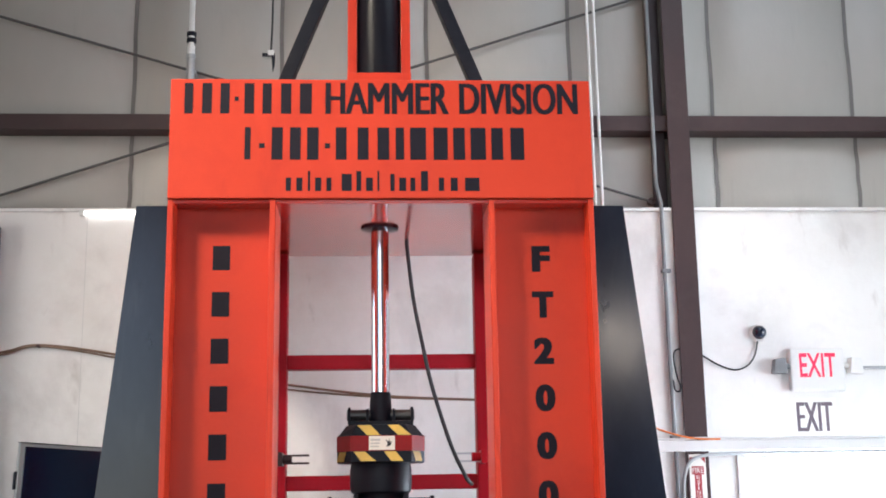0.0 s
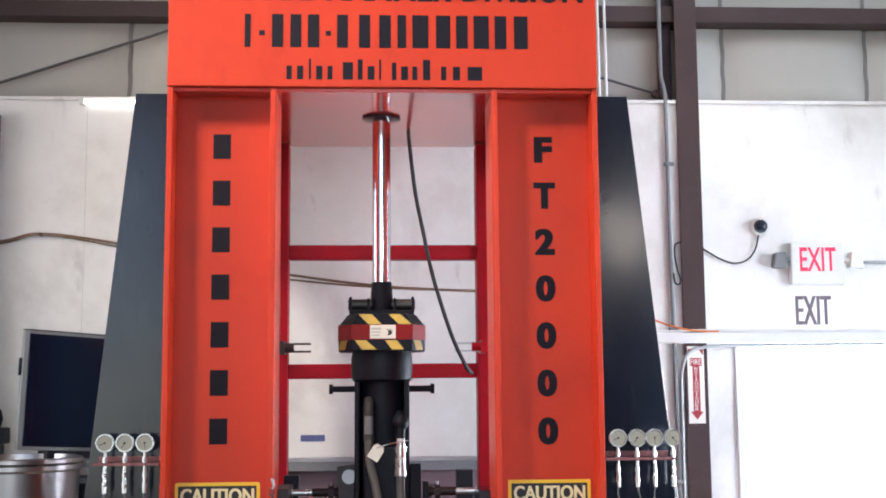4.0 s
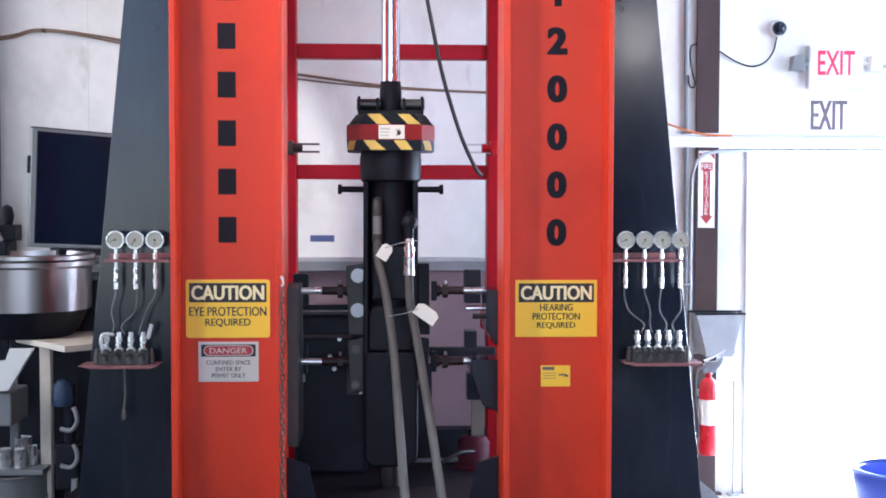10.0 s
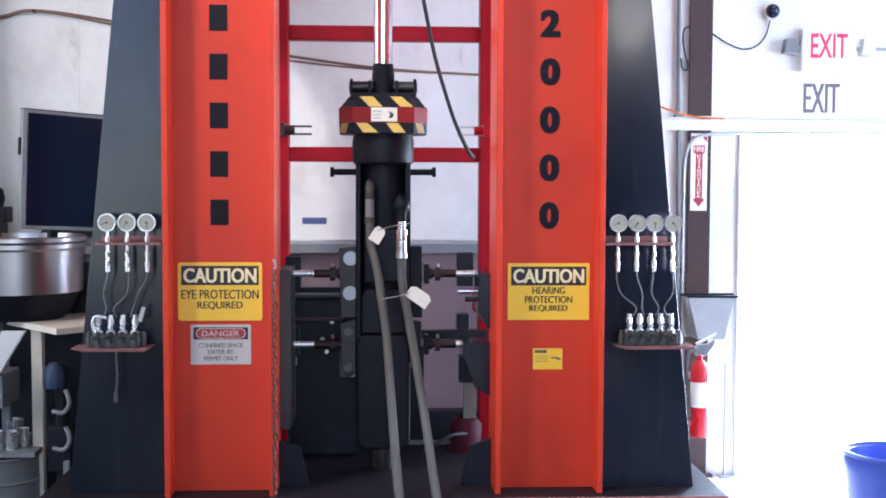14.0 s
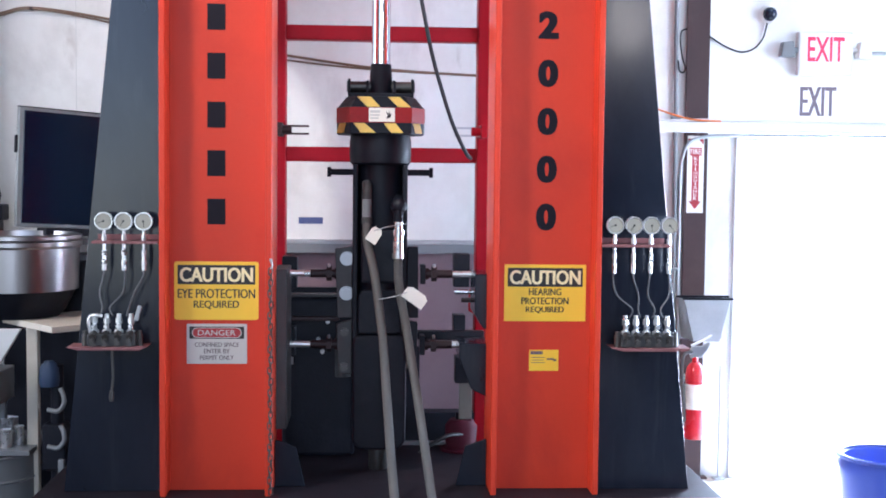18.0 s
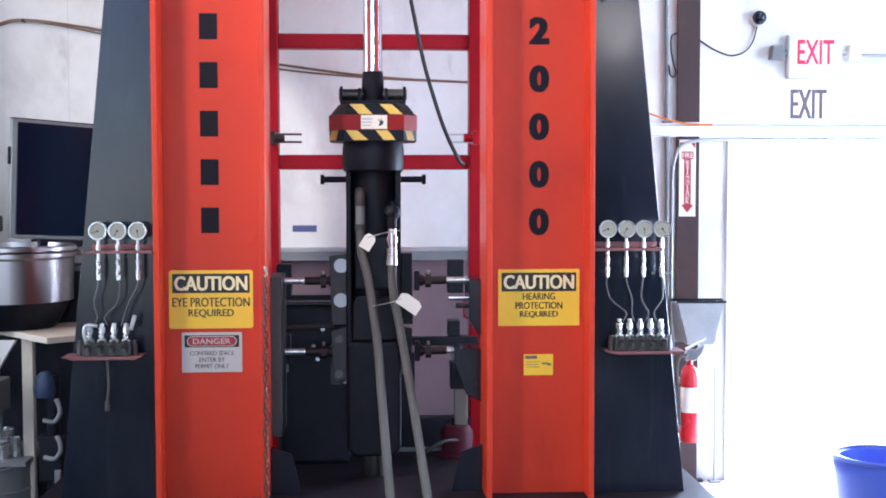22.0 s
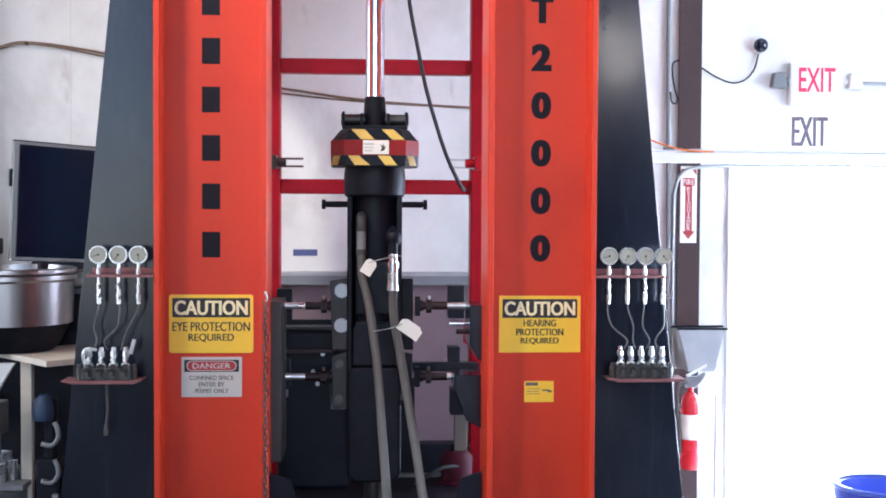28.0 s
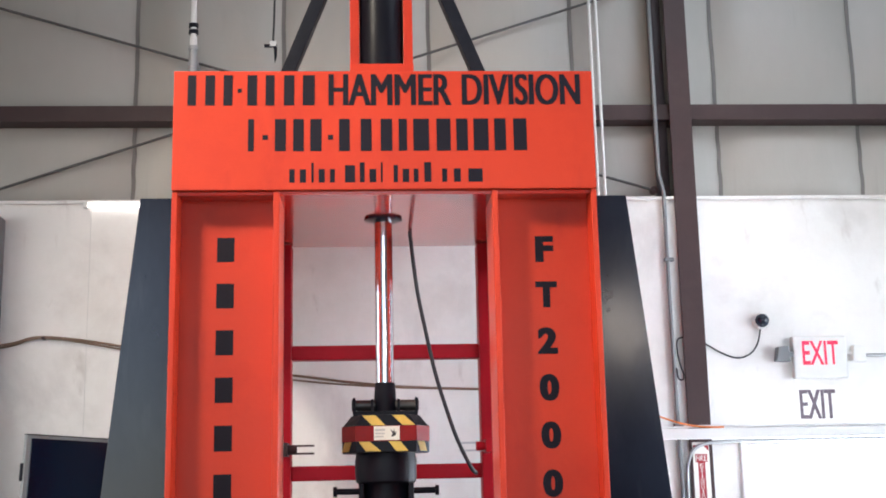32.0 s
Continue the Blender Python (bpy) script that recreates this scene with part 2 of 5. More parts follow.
grimed(WHITE, (0.36, 0.33, 0.32), 0.55, 1.9, (1, 1, 0.8), 0.54, 0.78)
grimed(WHITE, (0.30, 0.25, 0.22), 0.5, 7.0, (1, 1, 0.35), 0.62, 0.80)
grimed(VINYL, (0.20, 0.185, 0.16), 0.5, 3.0, (1, 1, 0.25), 0.56, 0.78)
grimed(RED, (0.26, 0.010, 0.012), 0.40, 3.2, (1, 1, 0.4), 0.55, 0.80)
grimed(BLACK, (0.050, 0.054, 0.062), 0.40, 13.0, (1, 1, 0.10), 0.55, 0.80)
CASE = material("wall_glimpse_grey", (0.15, 0.15, 0.125), 0.5, 0, 0.12, 7, 60, 0.1, (0.09, 0.085, 0.08), 0.5)
DUSTY = material("dusty_worn_red_paint", (0.30, 0.12, 0.11), 0.6, 0, 0.2, 5, 60, 0.2, (0.34, 0.28, 0.26), 0.8)
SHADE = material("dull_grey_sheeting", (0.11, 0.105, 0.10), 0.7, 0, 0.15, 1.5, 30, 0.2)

# ---- mesh helpers ----


def box(bm, x0, x1, y0, y1, z0, z1, bevel=0.0):
    m = Matrix.LocRotScale(((x0 + x1) / 2, (y0 + y1) / 2, (z0 + z1) / 2), None, (abs(x1 - x0), abs(y1 - y0), abs(z1 - z0)))
    vs = bmesh.ops.create_cube(bm, size=1, matrix=m)["verts"]
    if bevel:
        es = {e for v in vs for e in v.link_edges}
        bmesh.ops.bevel(bm, geom=list(es), offset=bevel, segments=2, affect="EDGES", profile=0.5)
    return bm


def rod(bm, p, q, r, r2=None, seg=20):
    """A round bar from p to q."""
    p, q = Vector(p), Vector(q)
    turn = (q - p).to_track_quat("Z", "Y").to_matrix().to_4x4()
    vs = bmesh.ops.create_cone(bm, cap_ends=True, segments=seg, radius1=r, radius2=r if r2 is None else r2, depth=(q - p).length,
                               matrix=Matrix.Translation((p + q) / 2) @ turn)["verts"]
    if seg > 8:
        for f in {f for v in vs for f in v.link_faces}:
            if len(f.verts) == 4:
                f.smooth = True
            else:
                for e in f.edges:
                    e.smooth = False
    return bm


def prism(bm, outline, y0, y1, bevel=0.0):
    """An outline in x and z, given a thickness from y0 to y1."""
    a = [bm.verts.new((x, y0, z)) for x, z in outline]
    b = [bm.verts.new((x, y1, z)) for x, z in outline]
    fs = [bm.faces.new(a), bm.faces.new(b[::-1])]
    for i in range(len(a)):
        j = (i + 1) % len(a)
        fs.append(bm.faces.new((a[j], a[i], b[i], b[j])))
    bmesh.ops.recalc_face_normals(bm, faces=fs)
    if bevel:
        bmesh.ops.bevel(bm, geom=list({e for f in fs for e in f.edges}), offset=bevel, segments=2, affect="EDGES", profile=0.5)
    return bm


def lathe(bm, profile, place, axis="Z", seg=32):
    """A turned body: profile of (radius, height) round an axis through place."""
    turn = {"Z": Matrix(), "Y": pose(0, 0, 0, 90, 0, 0), "X": pose(0, 0, 0, 0, 90, 0)}[axis]
    m = Matrix.Translation(place) @ turn
    rings = []
    for r, h in profile:
        if r < 1e-5:
            rings.append([bm.verts.new(m @ Vector((0, 0, h)))])
        else:
            rings.append([bm.verts.new(m @ Vector((r * math.cos(2 * math.pi * i / seg), r * math.sin(2 * math.pi * i / seg), h))) for i in range(seg)])
    fs = []
    for a, b in zip(rings, rings[1:]):
        for i in range(seg):
            j = (i + 1) % seg
            if len(a) == 1 and len(b) == 1:
                continue
            if len(a) == 1:
                fs.append(bm.faces.new((a[0], b[j], b[i])))
            elif len(b) == 1:
                fs.append(bm.faces.new((a[i], a[j], b[0])))
            else:
                fs.append(bm.faces.new((a[i], a[j], b[j], b[i])))
    for f in fs:
        f.smooth = True
    bmesh.ops.recalc_face_normals(bm, faces=fs)
    dirs = [Vector((r1 - r0, h1 - h0)) for (r0, h0), (r1, h1) in zip(profile, profile[1:])]
    for ring, d0, d1 in zip(rings[1:-1], dirs, dirs[1:]):
        if len(ring) > 1 and d0.length and d1.length and d0.angle(d1) > radians(40):
            for i in range(seg):
                e = bm.edges.get((ring[i], ring[(i + 1) % seg]))
                if e:
                    e.smooth = False
    return bm


def spline(points, steps=8):
    """A smooth line through the points."""
    ps = [Vector(p) for p in points]
    ps = [2 * ps[0] - ps[1]] + ps + [2 * ps[-1] - ps[-2]]
    out = []
    for i in range(1, len(ps) - 2):
        a, b, c, d = ps[i - 1:i + 3]
        for k in range(steps):
            t = k / steps
            out.append(0.5 * (2 * b + (c - a) * t + (2 * a - 5 * b + 4 * c - d) * t * t + (3 * b - a - 3 * c + d) * t ** 3))
    return out + [ps[-2]]


def sweep(bm, points, r, seg=10, steps=8, smooth=True):
    """A hose, cable or bent pipe of radius r through the points."""
    line = spline(points, steps) if smooth else [Vector(p) for p in points]
    side, rings = None, []
    for i, p in enumerate(line):
        way = (line[min(i + 1, len(line) - 1)] - line[max(i - 1, 0)]).normalized()
        if side is None:
            side = way.orthogonal().normalized()
        side = (side - way * side.dot(way)).normalized()
        other = way.cross(side)
        rings.append([bm.verts.new(p + r * (math.cos(2 * math.pi * k / seg) * side + math.sin(2 * math.pi * k / seg) * other)) for k in range(seg)])
    fs = []
    for a, b in zip(rings, rings[1:]):
        for k in range(seg):
            fs.append(bm.faces.new((a[k], a[(k + 1) % seg], b[(k + 1) % seg], b[k])))
    for f in fs:
        f.smooth = True
    bm.faces.new(rings[0][::-1]), bm.faces.new(rings[-1])
    return bm


def mesh_of(name, bm, mat):
    me = bpy.data.meshes.new(name)
    bm.to_mesh(me)
    bm.free()
    me.materials.append(mat)
    return me


def part(name, bm, mat, parent, label=""):
    ob = new(name, mesh_of(name, bm, mat))
    ob.parent = parent
    if label:
        ob["label"] = label
    return ob


def thing(name, label, category, bm=None, mat=None, group="", kind="", at=(0, 0, 0)):
    """A top-level thing: a mesh, or an Empty for its parts."""
    ob = new(name, mesh_of(name, bm, mat) if bm else None)
    ob.location = at
    return tagged(ob, label, category, group, kind)


def B():
    return bmesh.new()


def struck(text, x0, x1, z0, z1, y, bold, depth=0.0015, thick=0.0):
    """Heavier lettering: the same word struck three times, a little apart."""
    bm = words(text, x0 + bold, x1 - bold, z0, z1, y, depth, thick)
    me = bpy.data.meshes.new("struck")
    bm.to_mesh(me)
    for k, dx in enumerate((-bold, bold)):
        n = len(bm.verts)
        bm.from_mesh(me)
        bm.verts.ensure_lookup_table()
        for v in bm.verts[n:]:
            v.co += Vector((dx, -0.0002 * (k + 1), 0))
    bpy.data.meshes.remove(me)
    return bm


def words(text, x0, x1, z0, z1, y, depth=0.0015, thick=0.0):
    """Lettering that faces the camera's side, fitted into a box on a plane y."""
    cu = bpy.data.curves.new("lettering", "FONT")
    cu.body, cu.extrude, cu.offset, cu.resolution_u = text, 0.01, thick, 4
    ob = bpy.data.objects.new("lettering", cu)
    me = bpy.data.meshes.new_from_object(ob)
    bpy.data.objects.remove(ob)
    bpy.data.curves.remove(cu)
    bm = B()
    bm.from_mesh(me)
    bpy.data.meshes.remove(me)
    xs, ys, zs = [v.co.x for v in bm.verts], [v.co.y for v in bm.verts], [v.co.z for v in bm.verts]
    for v in bm.verts:
        u = (v.co.x - min(xs)) / (max(xs) - min(xs))
        w = (v.co.y - min(ys)) / (max(ys) - min(ys))
        d = (v.co.z - min(zs)) / (max(zs) - min(zs))
        v.co = (x0 + u * (x1 - x0), y - d * depth, z0 + w * (z1 - z0))
    return bm


# ---- the building ----
HALL_W, HALL_E, HALL_S, HALL_N, EAVE = -5.5, 5.2, -13.0, 1.65, 6.2
DOOR_W, DOOR_E, DOOR_H, LEDGE = 2.04, 3.95, 1.94, 3.36

b = B()
box(b, HALL_W, HALL_E, HALL_S, 1.95, -0.15, 0.0)
thing("floor", "worn grey concrete workshop floor", "floor", b, CONCRETE, kind="structure")
# pale reflector strip, added to throw sun onto things by the door
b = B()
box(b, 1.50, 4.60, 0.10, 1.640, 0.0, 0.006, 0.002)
thing("threshold_slab", "pale strip added inside the doorway to bounce sunlight", "floor", b, YARD, kind="structure")
b = B()
box(b, -400, 400, 1.95, 600, -0.30, -0.06)
thing("ground", "pale sunlit concrete yard outside the doorway", "ground", b, YARD, kind="structure")

b = B()
box(b, HALL_W, DOOR_W, HALL_N, 1.95, 0, LEDGE)
box(b, DOOR_W, DOOR_E, HALL_N, 1.95, DOOR_H, LEDGE)
box(b, DOOR_E, HALL_E, HALL_N, 1.95, 0, LEDGE)
wall_n = thing("wall_north", "scuffed white painted lower wall with stains", "wall", b, WHITE, kind="structure")

b = B()
box(b, HALL_W, HALL_E, 1.82, 1.95, LEDGE, EAVE)
wall_up = thing("wall_north_upper", "upper wall of vinyl-faced insulation between steel girts", "wall", b, VINYL, kind="structure")


def pillow(w, h, deep):
    """A sheet of insulation facing that bulges between its seams."""
    bm = B()
    n = 8
    g = [[bm.verts.new(((i / n - 0.5) * w, -deep * (1 - (2 * i / n - 1) ** 4) * (1 - (2 * j / n - 1) ** 6), (j / n) * h)) for i in range(n + 1)] for j in range(n + 1)]
    for j in range(n):
        for i in range(n):
            bm.faces.new((g[j][i], g[j][i + 1], g[j + 1][i + 1], g[j + 1][i])).smooth = True
    return bm


for z0, z1 in ((LEDGE + 0.01, 3.88), (3.88, 5.40), (5.40, 6.19)):
    shared = mesh_of("insulation_panel", pillow(0.866, z1 - z0, 0.055), VINYL)
    for i in range(13):
        p = new("insulation_panel", shared)
        p.parent, p.location = wall_up, (-5.396 + 0.8745 * i, 1.815, z0)

strip = B()
for z0, z1 in ((LEDGE + 0.02, 3.88), (3.88, 5.40), (5.40, 6.19)):
    n = 10
    for k in range(n):
        a, c = z0 + (z1 - z0) * k / n, z0 + (z1 - z0) * (k + 1) / n
        u, v = 0.003 * math.sin(k * 1.7 + z0), 0.003 * math.sin((k + 1) * 1.7 + z0)
        strip.faces.new([strip.verts.new(p) for p in ((u - 0.012, 0, a), (u + 0.012, 0, a), (v + 0.012, 0, c), (v - 0.012, 0, c))])
strip_mesh = mesh_of("seam_strip", strip, SEAM)
for i in range(14):
    p = new("seam_strip", strip_mesh)
    p.parent, p.location = wall_up, (-5.8335 + 0.8745 * i, 1.808, 0)

for z, w in ((3.90, 0.047), (5.40, 0.07)):
    b = B()
    t = 0.012
    prism(b, [(1.655, z - w), (1.79, z - w), (1.79, z - w + t), (1.655 + t, z - w + t), (1.655 + t, z + w - t), (1.79, z + w - t), (1.79, z + w), (1.655, z + w)], -HALL_E, -HALL_W, 0.002)
    bmesh.ops.rotate(b, verts=b.verts, cent=(0, 0, 0), matrix=Matrix(((0, -1, 0), (1, 0, 0), (0, 0, 1))))
    thing("wall_girt", "dark brown steel channel girt across the wall", "beam", b, BROWN, kind="structure", group="wall girts")

b = B()
box(b, HALL_W, HALL_E, 1.63, 1.80, LEDGE - 0.002, LEDGE + 0.018, 0.004)
thing("trim", "pale cap strip along the top of the lower wall", "trim", b, WHITE, kind="structure")

# unseen walls and roof; most openings are added for the fill lamps
b = B()
box(b, HALL_W - 0.2, HALL_W, HALL_S, -2.5, 0, EAVE)
box(b, HALL_W - 0.2, HALL_W, -2.5, 0.7, 4.0, EAVE)
box(b, HALL_W - 0.2, HALL_W, -2.5, 0.7, 0, 0.9)
box(b, HALL_W - 0.2, HALL_W, 0.7, 1.95, 0, EAVE)
thing("wall_west", "unseen grey side wall of the hall with an added bay opening", "wall", b, SHADE, kind="structure")
b = B()
box(b, HALL_E, HALL_E + 0.2, HALL_S, -2.4, 0, EAVE)
box(b, HALL_E, HALL_E + 0.2, -2.4, -0.2, 3.9, EAVE)
box(b, HALL_E, HALL_E + 0.2, -2.4, -0.2, 0, 0.25)
box(b, HALL_E, HALL_E + 0.2, -0.2, 1.95, 0, EAVE)
thing("wall_east", "unseen side wall of the hall with an added bay opening", "wall", b, SHADE, kind="structure")
b = B()
S = HALL_S
box(b, HALL_W - 2, -7.0, S - 0.2, S, 0, EAVE)
box(b, -7.0, -3.0, S - 0.2, S, 6.05, EAVE)
box(b, -3.0, -1.1, S - 0.2, S, 0, EAVE)
box(b, -1.1, 1.5, S - 0.2, S, 0, 0.6)
box(b, -1.1, 1.5, S - 0.2, S, 6.0, EAVE)
box(b, 1.5, 3.5, S - 0.2, S, 0, EAVE)
box(b, 3.5, 4.3, S - 0.2, S, 0, 3.7)
box(b, 3.5, 4.3, S - 0.2, S, 4.9, EAVE)
box(b, 4.3, HALL_E, S - 0.2, S, 0, EAVE)
thing("wall_south", "unseen hall wall with added bay and slot openings and a window", "wall", b, SHADE, kind="structure")
b = B()
for xa, xb, ya, yb in ((HALL_W, HALL_E, S, -3.3), (HALL_W, -3.9, -3.3, -2.3), (-2.7, HALL_E, -3.3, -2.3),
                       (HALL_W, 1.9, -2.3, -0.2), (3.9, HALL_E, -2.3, -0.2), (HALL_W, HALL_E, -0.2, 1.95)):
    box(b, xa, xb, ya, yb, EAVE, EAVE + 0.2)
thing("ceiling", "unseen pale insulated hall roof with added skylight openings", "ceiling", b, VINYL, kind="structure")

# steel column of the building: two flanges and a web, with a base plate
col = thing("steel_column", "brown painted steel wide-flange building column", "column", kind="structure", at=(1.767, 1.71, 0))
b = B()
box(b, -0.065, 0.065, -0.090, -0.078, 0, 6.19, 0.002)
part("front_flange", b, BROWN, col)
b = B()
box(b, -0.065, 0.065, 0.078, 0.090, 0, 6.19, 0.002)
part("back_flange", b, BROWN, col)
b = B()
box(b, -0.005, 0.005, -0.0775, 0.0775, 0, 6.19)
part("web", b, BROWN, col)
b = B()
box(b, -0.10, 0.10, -0.105, 0.105, 0, 0.02, 0.003)
part("base_plate", b, BROWN, col)
# dark strip that stands in for the shadow gap left of the column
b = B()
box(b, -0.142, -0.067, -0.010, -0.002, LEDGE + 0.02, 6.19, 0.001)
box(b, -0.150, -0.142, -0.040, -0.002, LEDGE + 0.02, 6.19, 0.001)
part("girt_angle", b, RUST, col, "dark strip added for the shade beside the column")

# cross bracing rods of the wall
for p, q in (((-2.43, 1.72, 3.393), (1.70, 1.72, 4.764)), ((-5.2, 1.72, 5.440), (1.62, 1.70, 3.427))):
    b = B()
    rod(b, p, q, 0.0085, seg=10)
    br = thing("brace_rod", "thin dark steel wall bracing rod", "rod", b, RUBBER, kind="structure", group="bracing rods")
b = B()
lathe(b, [(0, -0.02), (0.022, -0.02), (0.022, 0.02), (0.008, 0.02), (0.008, -0.02)], (1.60, 1.70, 3.43), "Y", 16)
thing("brace_eye", "dark steel eye holding the bracing rod end", "bracket", b, BROWN, kind="structure")

# doorway
door = thing("door_1", "wide open doorway full of daylight, white frame", "doorway", kind="structure")
b = B()
box(b, DOOR_W - 0.045, DOOR_W + 0.012, 1.630, 1.96, 0, DOOR_H, 0.004)
part("jamb", b, PALE, door)
b = B()
box(b, DOOR_E - 0.012, DOOR_E + 0.045, 1.630, 1.96, 0, DOOR_H, 0.004)
part("jamb", b, PALE, door)
b = B()
box(b, DOOR_W - 0.045, DOOR_E + 0.045, 1.628, 1.96, DOOR_H - 0.012, DOOR_H + 0.02, 0.004)
part("lintel", b, PALE, door)

b = B()
box(b, -1.6612, -1.6588, HALL_N - 0.0015, HALL_N + 0.002, 0.0, LEDGE - 0.004)
part("panel_joint", b, PLATE, wall_n, "faint joint between wall sheets")

# ---- the test stand ----
stand = thing("hammer_test_stand", "tall red-orange steel test stand with black gusset plates", "test stand", at=(0, 0, 0))
XO, XI, WEB, ZB, ZH, ZT = 0.93, 0.465, 0.12, 0.345, 3.017, 3.56

b = B()
box(b, -1.46, 1.46, -0.06, 1.32, ZB - 0.032, ZB, 0.004)
part("base_plate", b, BASEP, stand, "dark oil-stained base plate with red overspray")
for xa, xb, m in ((-1.46, -0.94, GALV), (-0.94, 0.94, DUSTY), (0.94, 1.46, DUSTY)):
    b = B()
    box(b, xa, xb, -0.070, -0.060, ZB - 0.032, ZB + 0.002, 0.002)
    part("base_lip", b, m, stand, "worn painted edge of the base")
for y in (0.05, 0.62, 1.2):
    b = B()
    box(b, -1.40, 1.40, y - 0.075, y + 0.075, 0.0, 0.018, 0.002)
    box(b, -1.40, 1.40, y - 0.006, y + 0.006, 0.018, ZB - 0.050, 0.001)
    box(b, -1.40, 1.40, y - 0.075, y + 0.075, ZB - 0.050, ZB - 0.032, 0.002)
    part("base_beam", b, MATTE, stand, "black steel base beam")

for s in (-1, 1):
    b = B()
    box(b, s * (XI + 0.010), s * (XO - 0.010), WEB, WEB + 0.016, ZB, ZH, 0.001)
    part("column_web", b, RED, stand)
    for xa, xb, nm in ((XO - 0.026, XO, "outer_flange"), (XI, XI + 0.026, "inner_flange")):
        b = B()
        box(b, s * xa, s * xb, 0.0, 0.30, ZB, ZH, 0.005)
        part(nm, b, RED, stand)
    b = B()
    prism(b, [(s * (XO + 0.001), ZB), (s * 1.350, ZB), (s * 1.347, ZB + 0.03), (s * 1.083, 3.010), (s * (XO + 0.001), 3.010)], 0.102, 0.122, 0.002)
    part("gusset_plate", b, BLACK, stand, "tapered black gusset plate")
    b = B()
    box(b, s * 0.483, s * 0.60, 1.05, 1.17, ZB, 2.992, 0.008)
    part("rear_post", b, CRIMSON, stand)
    b = B()
    box(b, s * 0.62, s * 0.90, 0.31, 1.10, 2.80, 2.99, 0.006)
    part("top_side_beam", b, RED, stand)
    b = B()
    prism(b, [(s * 0.463, ZB), (s * 0.33, ZB), (s * 0.37, 0.52), (s * 0.463, 0.55)], 0.17, 0.19, 0.002)
    part("foot_gusset", b, BLACK, stand)
    # pipe nipple on the post
    b = B()
    box(b, s * 0.36, s * 0.50, 0.94, 0.948, 1.944, 1.954)
    box(b, s * 0.36, s * 0.50, 0.94, 0.948, 1.906, 1.916)
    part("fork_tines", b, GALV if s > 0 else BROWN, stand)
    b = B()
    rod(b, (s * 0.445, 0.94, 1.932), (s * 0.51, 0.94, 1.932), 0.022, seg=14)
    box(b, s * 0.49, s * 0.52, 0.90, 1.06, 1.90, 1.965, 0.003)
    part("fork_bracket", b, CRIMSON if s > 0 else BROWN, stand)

b = B()
box(b, -XO, XO, -0.012, 0.014, ZH, ZT, 0.003)
part("header_plate", b, RED, stand)
b = B()
box(b, -XO + 0.005, XO - 0.005, 0.014, 1.17, ZH - 0.018, ZH - 0.002, 0.001)
part("header_soffit", b, GLOSSRED, stand)
for s in (-1, 1):
    b = B()
    box(b, s * 0.905, s * 0.925, 0.014, 1.17, ZH - 0.002, ZT - 0.01, 0.001)
    part("header_side", b, RED, stand)
b = B()
box(b, -0.925, 0.925, 0.014, 1.17, ZT - 0.014, ZT - 0.002, 0.001)
part("header_top", b, RED, stand)
b = B()
box(b, -0.90, 0.90, 1.15, 1.168, ZH, ZT - 0.014, 0.001)
part("header_back", b, RED, stand)
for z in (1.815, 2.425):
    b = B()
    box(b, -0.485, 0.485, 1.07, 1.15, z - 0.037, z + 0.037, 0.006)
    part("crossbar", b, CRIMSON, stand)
b = B()
box(b, -0.485, 0.485, 1.06, 1.16, 0.40, 0.50, 0.006)
part("crossbar", b, MATTE, stand)

# mast and lifting cylinder on top of the header
CX, CY = -0.010, 0.50
b = B()
box(b, -0.20, 0.18, CY - 0.2, CY + 0.2, ZT - 0.002, ZT + 0.025, 0.004)
part("mast_foot", b, RED, stand)
for x in (-0.140, 0.120):
    b = B()
    box(b, x - 0.023, x + 0.023, CY - 0.06, CY + 0.06, ZT + 0.02, 5.5, 0.003)
    part("mast_post", b, RED, stand)
b = B()
box(b, -0.163, 0.143, CY - 0.130, CY - 0.112, ZT, 3.735, 0.003)
part("mast_tie", b, RED, stand)
b = B()
lathe(b, [(0, 3.585), (0.102, 3.585), (0.106, 3.60), (0.106, 5.3), (0.09, 5.32), (0, 5.32)], (CX, CY, 0), "Z", 32)
part("lift_cylinder", b, CYLINDER, stand, "black hydraulic lift cylinder")
for s in (-1, 1):
    b = B()
    w = 0.034
    prism(b, [(s * 0.535 - w, ZT), (s * 0.535 + w, ZT), (s * 0.297 + w, 4.165), (s * 0.06 + w, 4.75), (s * 0.06 - w, 4.75), (s * 0.297 - w, 4.165)], CY - 0.02, CY + 0.05, 0.003)
    part("mast_brace", b, MATTE, stand, "dark grey diagonal brace")

# rod and gland under the header
b = B()
lathe(b, [(0, -0.001), (0.090, -0.001), (0.090, -0.010), (0.055, -0.022), (0, -0.022)], (CX, CY, ZH - 0.018), "Z", 32)
part("rod_gland", b, BLACK, stand)
b = B()
rod(b, (CX, CY, 2.18), (CX, CY, ZH - 0.02), 0.043, seg=32)
part("piston_rod", b, CHROME, stand, "polished chrome piston rod")
b = B()
lathe(b, [(0, 2.075), (0.050, 2.075), (0.052, 2.12), (0.050, 2.17), (0.046, 2.215), (0.0431, 2.215)], (CX, CY, 0), "Z", 28)
part("rod_clevis", b, MATTE, stand)


def bar_block(x0, x1, z0, z1, y):
    bm = B()
    box(bm, x0, x1, y - 0.0015, y, z0, z1)
    return bm


# words on the header; those that must stay unread are bars
YH = -0.0125


def wx(u):
    """A place along the header, from hundredths of its width."""
    return -XO + 2 * XO * u / 100


